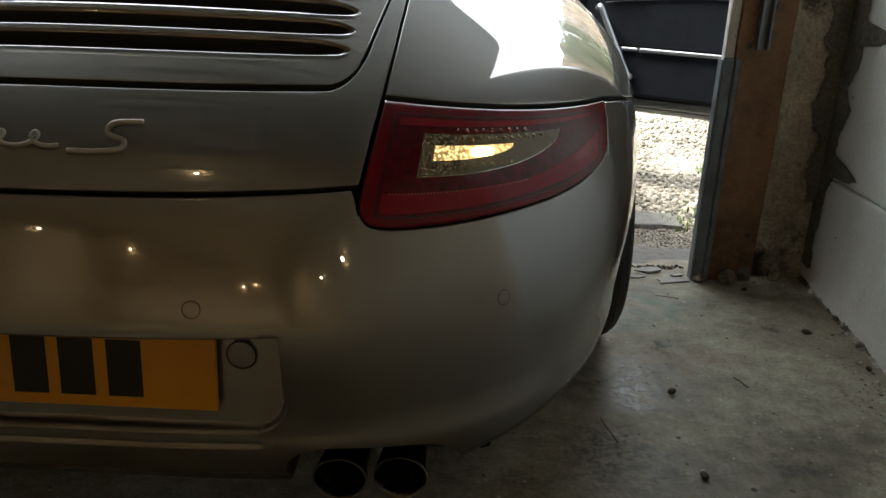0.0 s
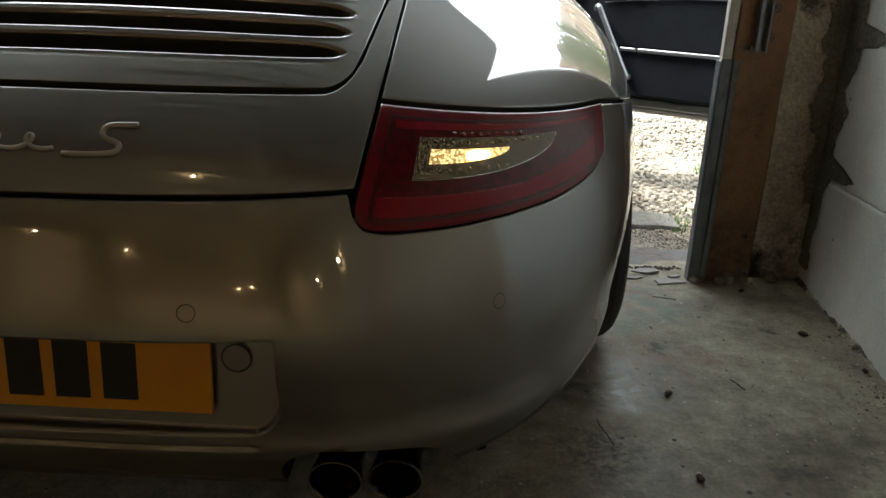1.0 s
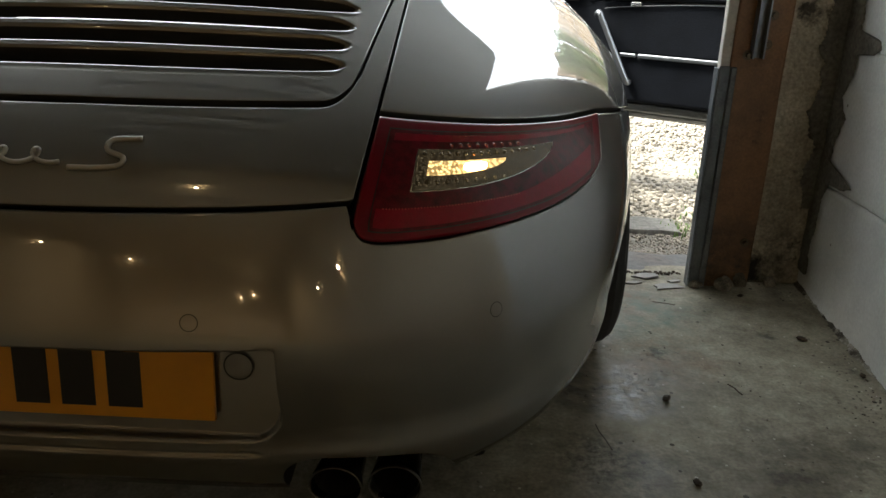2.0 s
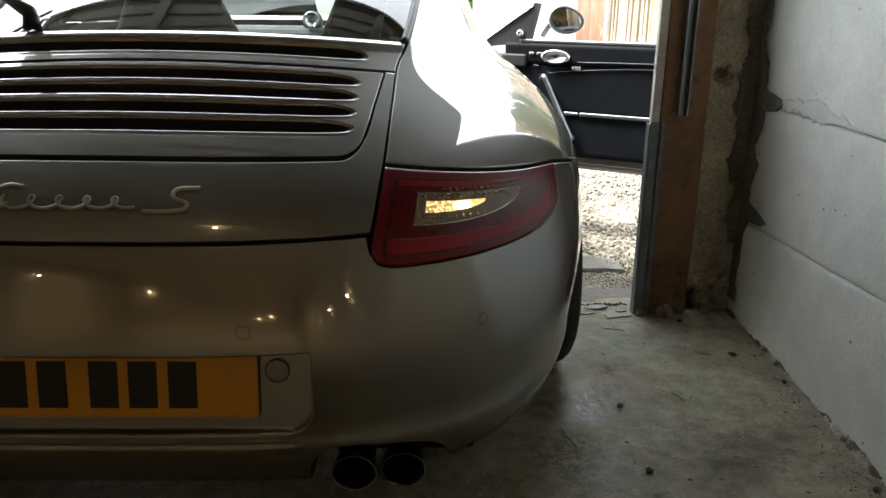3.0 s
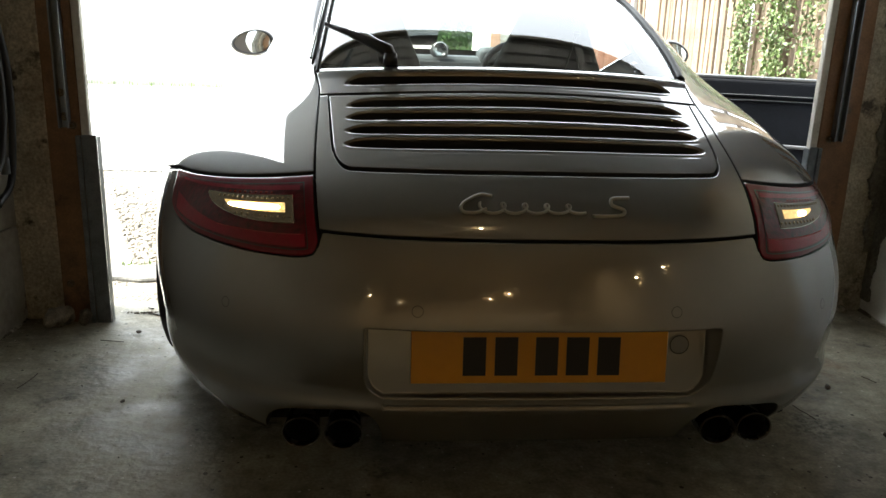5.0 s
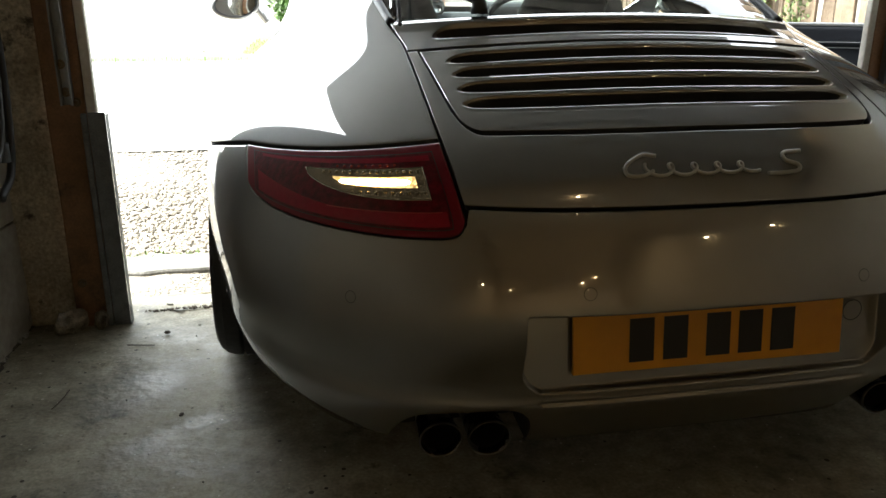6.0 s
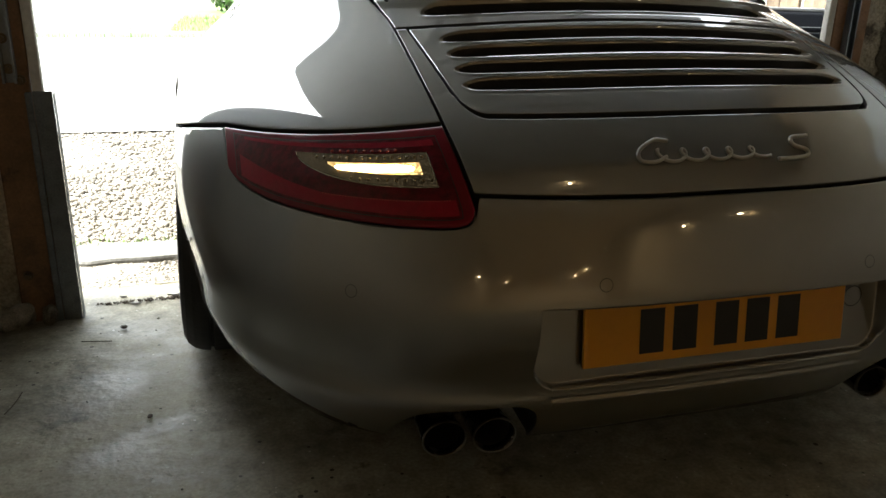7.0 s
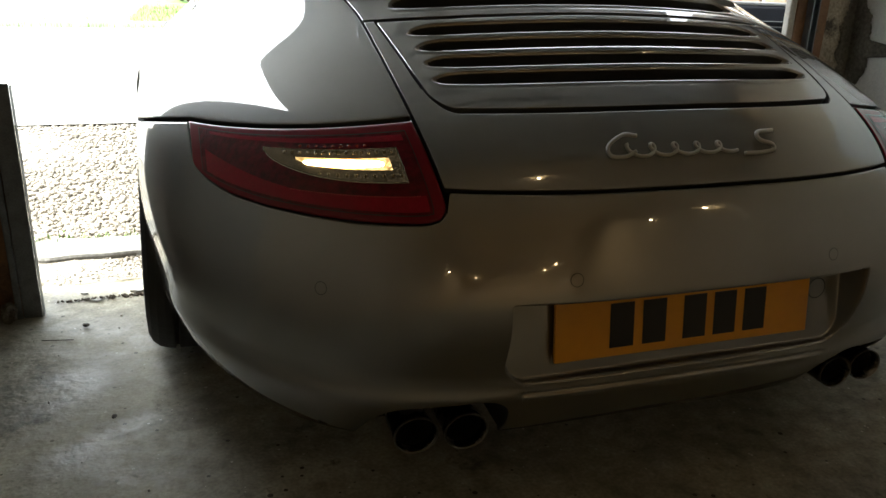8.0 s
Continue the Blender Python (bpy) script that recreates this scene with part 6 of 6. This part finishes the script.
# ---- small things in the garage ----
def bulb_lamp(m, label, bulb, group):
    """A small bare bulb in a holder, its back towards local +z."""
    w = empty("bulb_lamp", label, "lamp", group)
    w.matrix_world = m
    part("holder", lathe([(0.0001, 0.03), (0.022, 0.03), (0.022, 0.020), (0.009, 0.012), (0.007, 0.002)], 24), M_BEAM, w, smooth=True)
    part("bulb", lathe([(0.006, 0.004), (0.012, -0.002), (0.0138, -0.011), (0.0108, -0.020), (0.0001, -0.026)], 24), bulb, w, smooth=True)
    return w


for x, y in ((0.02, -0.60), (-1.08, 0.60), (1.36, 0.82)):
    bulb_lamp(pose(x, y, ZC - 0.03), "small warm bulb in a ceiling holder", M_BULB, "bulbs on the garage ceiling")
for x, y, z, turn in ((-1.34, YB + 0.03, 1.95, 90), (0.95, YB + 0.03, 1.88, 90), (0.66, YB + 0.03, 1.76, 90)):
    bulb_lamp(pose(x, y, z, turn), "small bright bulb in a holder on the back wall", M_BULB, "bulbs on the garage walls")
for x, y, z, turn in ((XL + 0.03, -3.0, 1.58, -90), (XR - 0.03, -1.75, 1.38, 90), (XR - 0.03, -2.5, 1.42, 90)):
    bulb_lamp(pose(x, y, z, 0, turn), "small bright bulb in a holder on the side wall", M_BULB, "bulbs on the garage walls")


def rubble(x, y, s, seed):
    bm = bmesh.new()
    bmesh.ops.create_icosphere(bm, subdivisions=3, radius=1.0)
    for q in bm.verts:
        k = 1 + 0.45 * noise.noise(q.co * 1.4 + Vector((seed, 0, 0))) + 0.18 * noise.noise(q.co * 4 + Vector((seed, 3, 0)))
        q.co = Vector((q.co.x * s[0], q.co.y * s[1], max(q.co.z, -0.75) * s[2])) * k
    o = part("rubble", bm, M_RUBBLE, smooth=False)
    o.location = (x, y, s[2] * 0.7)
    o.rotation_euler = (0, 0, seed)
    return tagged(o, "crumbled lump of pale concrete by the door post", "rubble")


rubble(1.30, front_y(1.30) - 0.012, (0.036, 0.022, 0.020), 1.0)
rubble(1.345, front_y(1.345) + 0.0, (0.022, 0.02, 0.03), 2.3)
rubble(1.215, front_y(1.2) - 0.01, (0.02, 0.02, 0.012), 3.1)
rubble(-1.42, front_y(-1.42) - 0.02, (0.058, 0.034, 0.036), 4.2)
rubble(-1.34, front_y(-1.34) - 0.015, (0.028, 0.022, 0.03), 5.0)
rubble(1.44, front_y(1.44) + 0.01, (0.018, 0.02, 0.016), 6.0)


def floor_bit(x, y, kind, seed):
    """A dry leaf, twig or crumb on the floor."""
    r = random.Random(seed)
    if kind == "twig":
        a, l = r.uniform(0, 6.28), r.uniform(0.02, 0.05)
        pts = [(x + l * t * math.cos(a) + 0.002 * math.sin(3 * t + seed), y + l * t * math.sin(a), 0.005) for t in (-1, -0.4, 0.2, 1)]
        return tagged(part("twig", tube(pts, 0.0014, 5), M_LEAFDRY), "thin dry twig on the concrete floor", "twig", "litter on the floor")
    bm = bmesh.new()
    bmesh.ops.create_icosphere(bm, subdivisions=2, radius=1.0)
    for q in bm.verts:
        q.co *= 1 + 0.4 * noise.noise(q.co * 2 + Vector((seed, 1, 2)))
        q.co = Vector((q.co.x * 0.011, q.co.y * 0.0075, q.co.z * 0.005))
    o = part("dead_leaf", bm, M_LEAFDRY)
    o.matrix_world = pose(x, y, 0.006, 0, 0, r.uniform(0, 360)) @ Matrix.Diagonal((*(r.uniform(0.7, 1.15),) * 3, 1))
    return tagged(o, "curled dead leaf on the concrete floor", "leaf", "litter on the floor")


for i, (x, y, k) in enumerate(((1.016, 0.713, "leaf"), (1.417, 1.044, "leaf"), (1.498, 0.867, "leaf"), (-1.027, 0.594, "leaf"), (1.49, 0.36, "leaf"), (0.86, 0.55, "twig"), (1.18, 0.77, "twig"),
                               (-1.33, 0.72, "twig"), (1.10, 1.22, "twig"), (1.33, 1.30, "leaf"), (-1.14, 1.10, "leaf"), (-1.2, 1.02, "twig"), (1.02, 0.42, "leaf"))):
    floor_bit(x, y, k, i + 1)

scatter("floor_grit", 900, lambda: (XR - abs(rng.normal(0, 0.045)) - 0.02, rng.uniform(-1.2, 1.45), -0.001), (0.001, 0.004), M_GRIT, "crumbled grit along the foot of the wall", "grit")
scatter("floor_grit", 260, lambda: (XL + abs(rng.normal(0, 0.04)) + 0.005, rng.uniform(-0.8, 1.15), -0.001), (0.0012, 0.005), M_GRIT, "crumbled grit along the foot of the wall", "grit")
scatter("floor_grit", 420, lambda: (rng.uniform(-1.4, 1.45), rng.uniform(-0.3, 1.3), 0.0), (0.001, 0.0035), M_GRIT, "fine grit scattered over the floor", "grit")


def wall_foot(x, y0, y1, side, label, seed):
    """A crumbled skirt of old plaster and dirt along the foot of a wall."""
    ys = np.arange(y0, y1, 0.009)
    prof = (0.0, 0.22, 0.5, 0.78, 1.0)
    vs = []
    for y in ys:
        w = 0.024 + 0.024 * noise.noise((y * 3.1, seed, 0)) + 0.022 * noise.noise((y * 19, seed, 4))
        h = 0.014 + 0.026 * noise.noise((y * 4.3, seed, 8)) + 0.016 * noise.noise((y * 26, seed, 2))
        for f in prof:
            k = 0.006 * noise.noise((y * 60, f * 5, seed))
            vs.append((x - side * max(0.001, w * f + k), float(y), -0.006 + max(0.0, h) * (1 - f) ** 1.6 + 0.005 * (1 - f) + 0.6 * abs(k) * (f < 1)))
    n = len(prof)
    fs = [(j * n + i, (j + 1) * n + i, (j + 1) * n + i + 1, j * n + i + 1) for j in range(len(ys) - 1) for i in range(n - 1)]
    if side < 0:
        fs = [q[::-1] for q in fs]
    return tagged(mesh_part("trim_plaster", vs, fs, M_FOOT, smooth=False), label, "trim", kind="structure")


wall_foot(XR + 0.004, -1.6, 1.47, 1, "crumbled pale plaster along the foot of the wall", 2.0)
wall_foot(XL - 0.004, -1.0, 1.22, -1, "crumbled grey plaster along the foot of the wall", 6.0)


def hose():
    w = empty("hose", "black rubber hoses hanging on the garage wall", "hose", at=(XL + 0.03, 1.0, 0))
    for k, (dy, lowz) in enumerate(((0.0, 0.52), (0.05, 0.45), (-0.09, 0.62))):
        pts = curve_points([(0.03 + 0.01 * k, dy - 0.12, 1.5), (0.035, dy - 0.02, 1.15), (0.03, dy + 0.09, 0.85), (0.03, dy + 0.05, lowz + 0.08), (0.03, dy - 0.06, lowz)], 14)
        part("hose_run", tube(pts, 0.011, 10), M_HOSE, w, smooth=True)
    part("hook", a_box((-0.03, -0.05, 1.45), (0.06, 0.03, 1.49), 0.006), M_GALV, w)
    part("ferrule", cyl(0.014, 0.014, 0.05, 14, pose(0.03, 0.06, 0.56)), M_GALV, w)
    return w


hose()


def concrete_flake(x, y, s, seed):
    """A thin ragged flake of broken concrete lying on the floor."""
    bm = bmesh.new()
    r = random.Random(seed)
    ring = []
    for k in range(11):
        a = 2 * math.pi * k / 11
        q = s * r.uniform(0.55, 1.1)
        ring.append((q * 1.7 * math.cos(a), q * 0.7 * math.sin(a)))
    top = [bm.verts.new((px, py, 0.0015 + 0.002 * r.random())) for px, py in ring]
    bot = [bm.verts.new((px, py, -0.002)) for px, py in ring]
    bm.faces.new(top)
    for k in range(11):
        bm.faces.new((bot[k], bot[(k + 1) % 11], top[(k + 1) % 11], top[k]))
    bmesh.ops.triangulate(bm, faces=[q for q in bm.faces if len(q.verts) > 4])
    o = part("concrete_flake", bm, M_APRON)
    o.location = (x, y, 0.002)
    o.rotation_euler = (0, 0, r.uniform(-0.5, 0.5))
    return tagged(o, "ragged flake of pale broken concrete on the threshold", "concrete flake", "flakes on the threshold")


for i, (x, y, s) in enumerate(((1.13, 1.345, 0.034), (1.04, 1.365, 0.018), (1.08, 1.42, 0.026), (0.985, 1.40, 0.02), (1.16, 1.39, 0.018), (-1.13, 1.28, 0.010), (-1.02, 1.33, 0.013), (-1.17, 1.34, 0.008))):
    concrete_flake(x, y, s, i + 3)


def debris_line():
    """Dead leaves and dirt caught along the edge of the floor slab."""
    left = rng.random() < 0.55
    x = rng.uniform(-1.24, -0.9) if left else rng.uniform(0.93, 1.19)
    return x, front_y(x) + 0.085 + rng.normal(0, 0.006), 0.0


scatter("leaf_litter", 420, debris_line, (0.001, 0.0045), M_LEAFDRY, "dead leaf crumbs along the threshold", "litter")
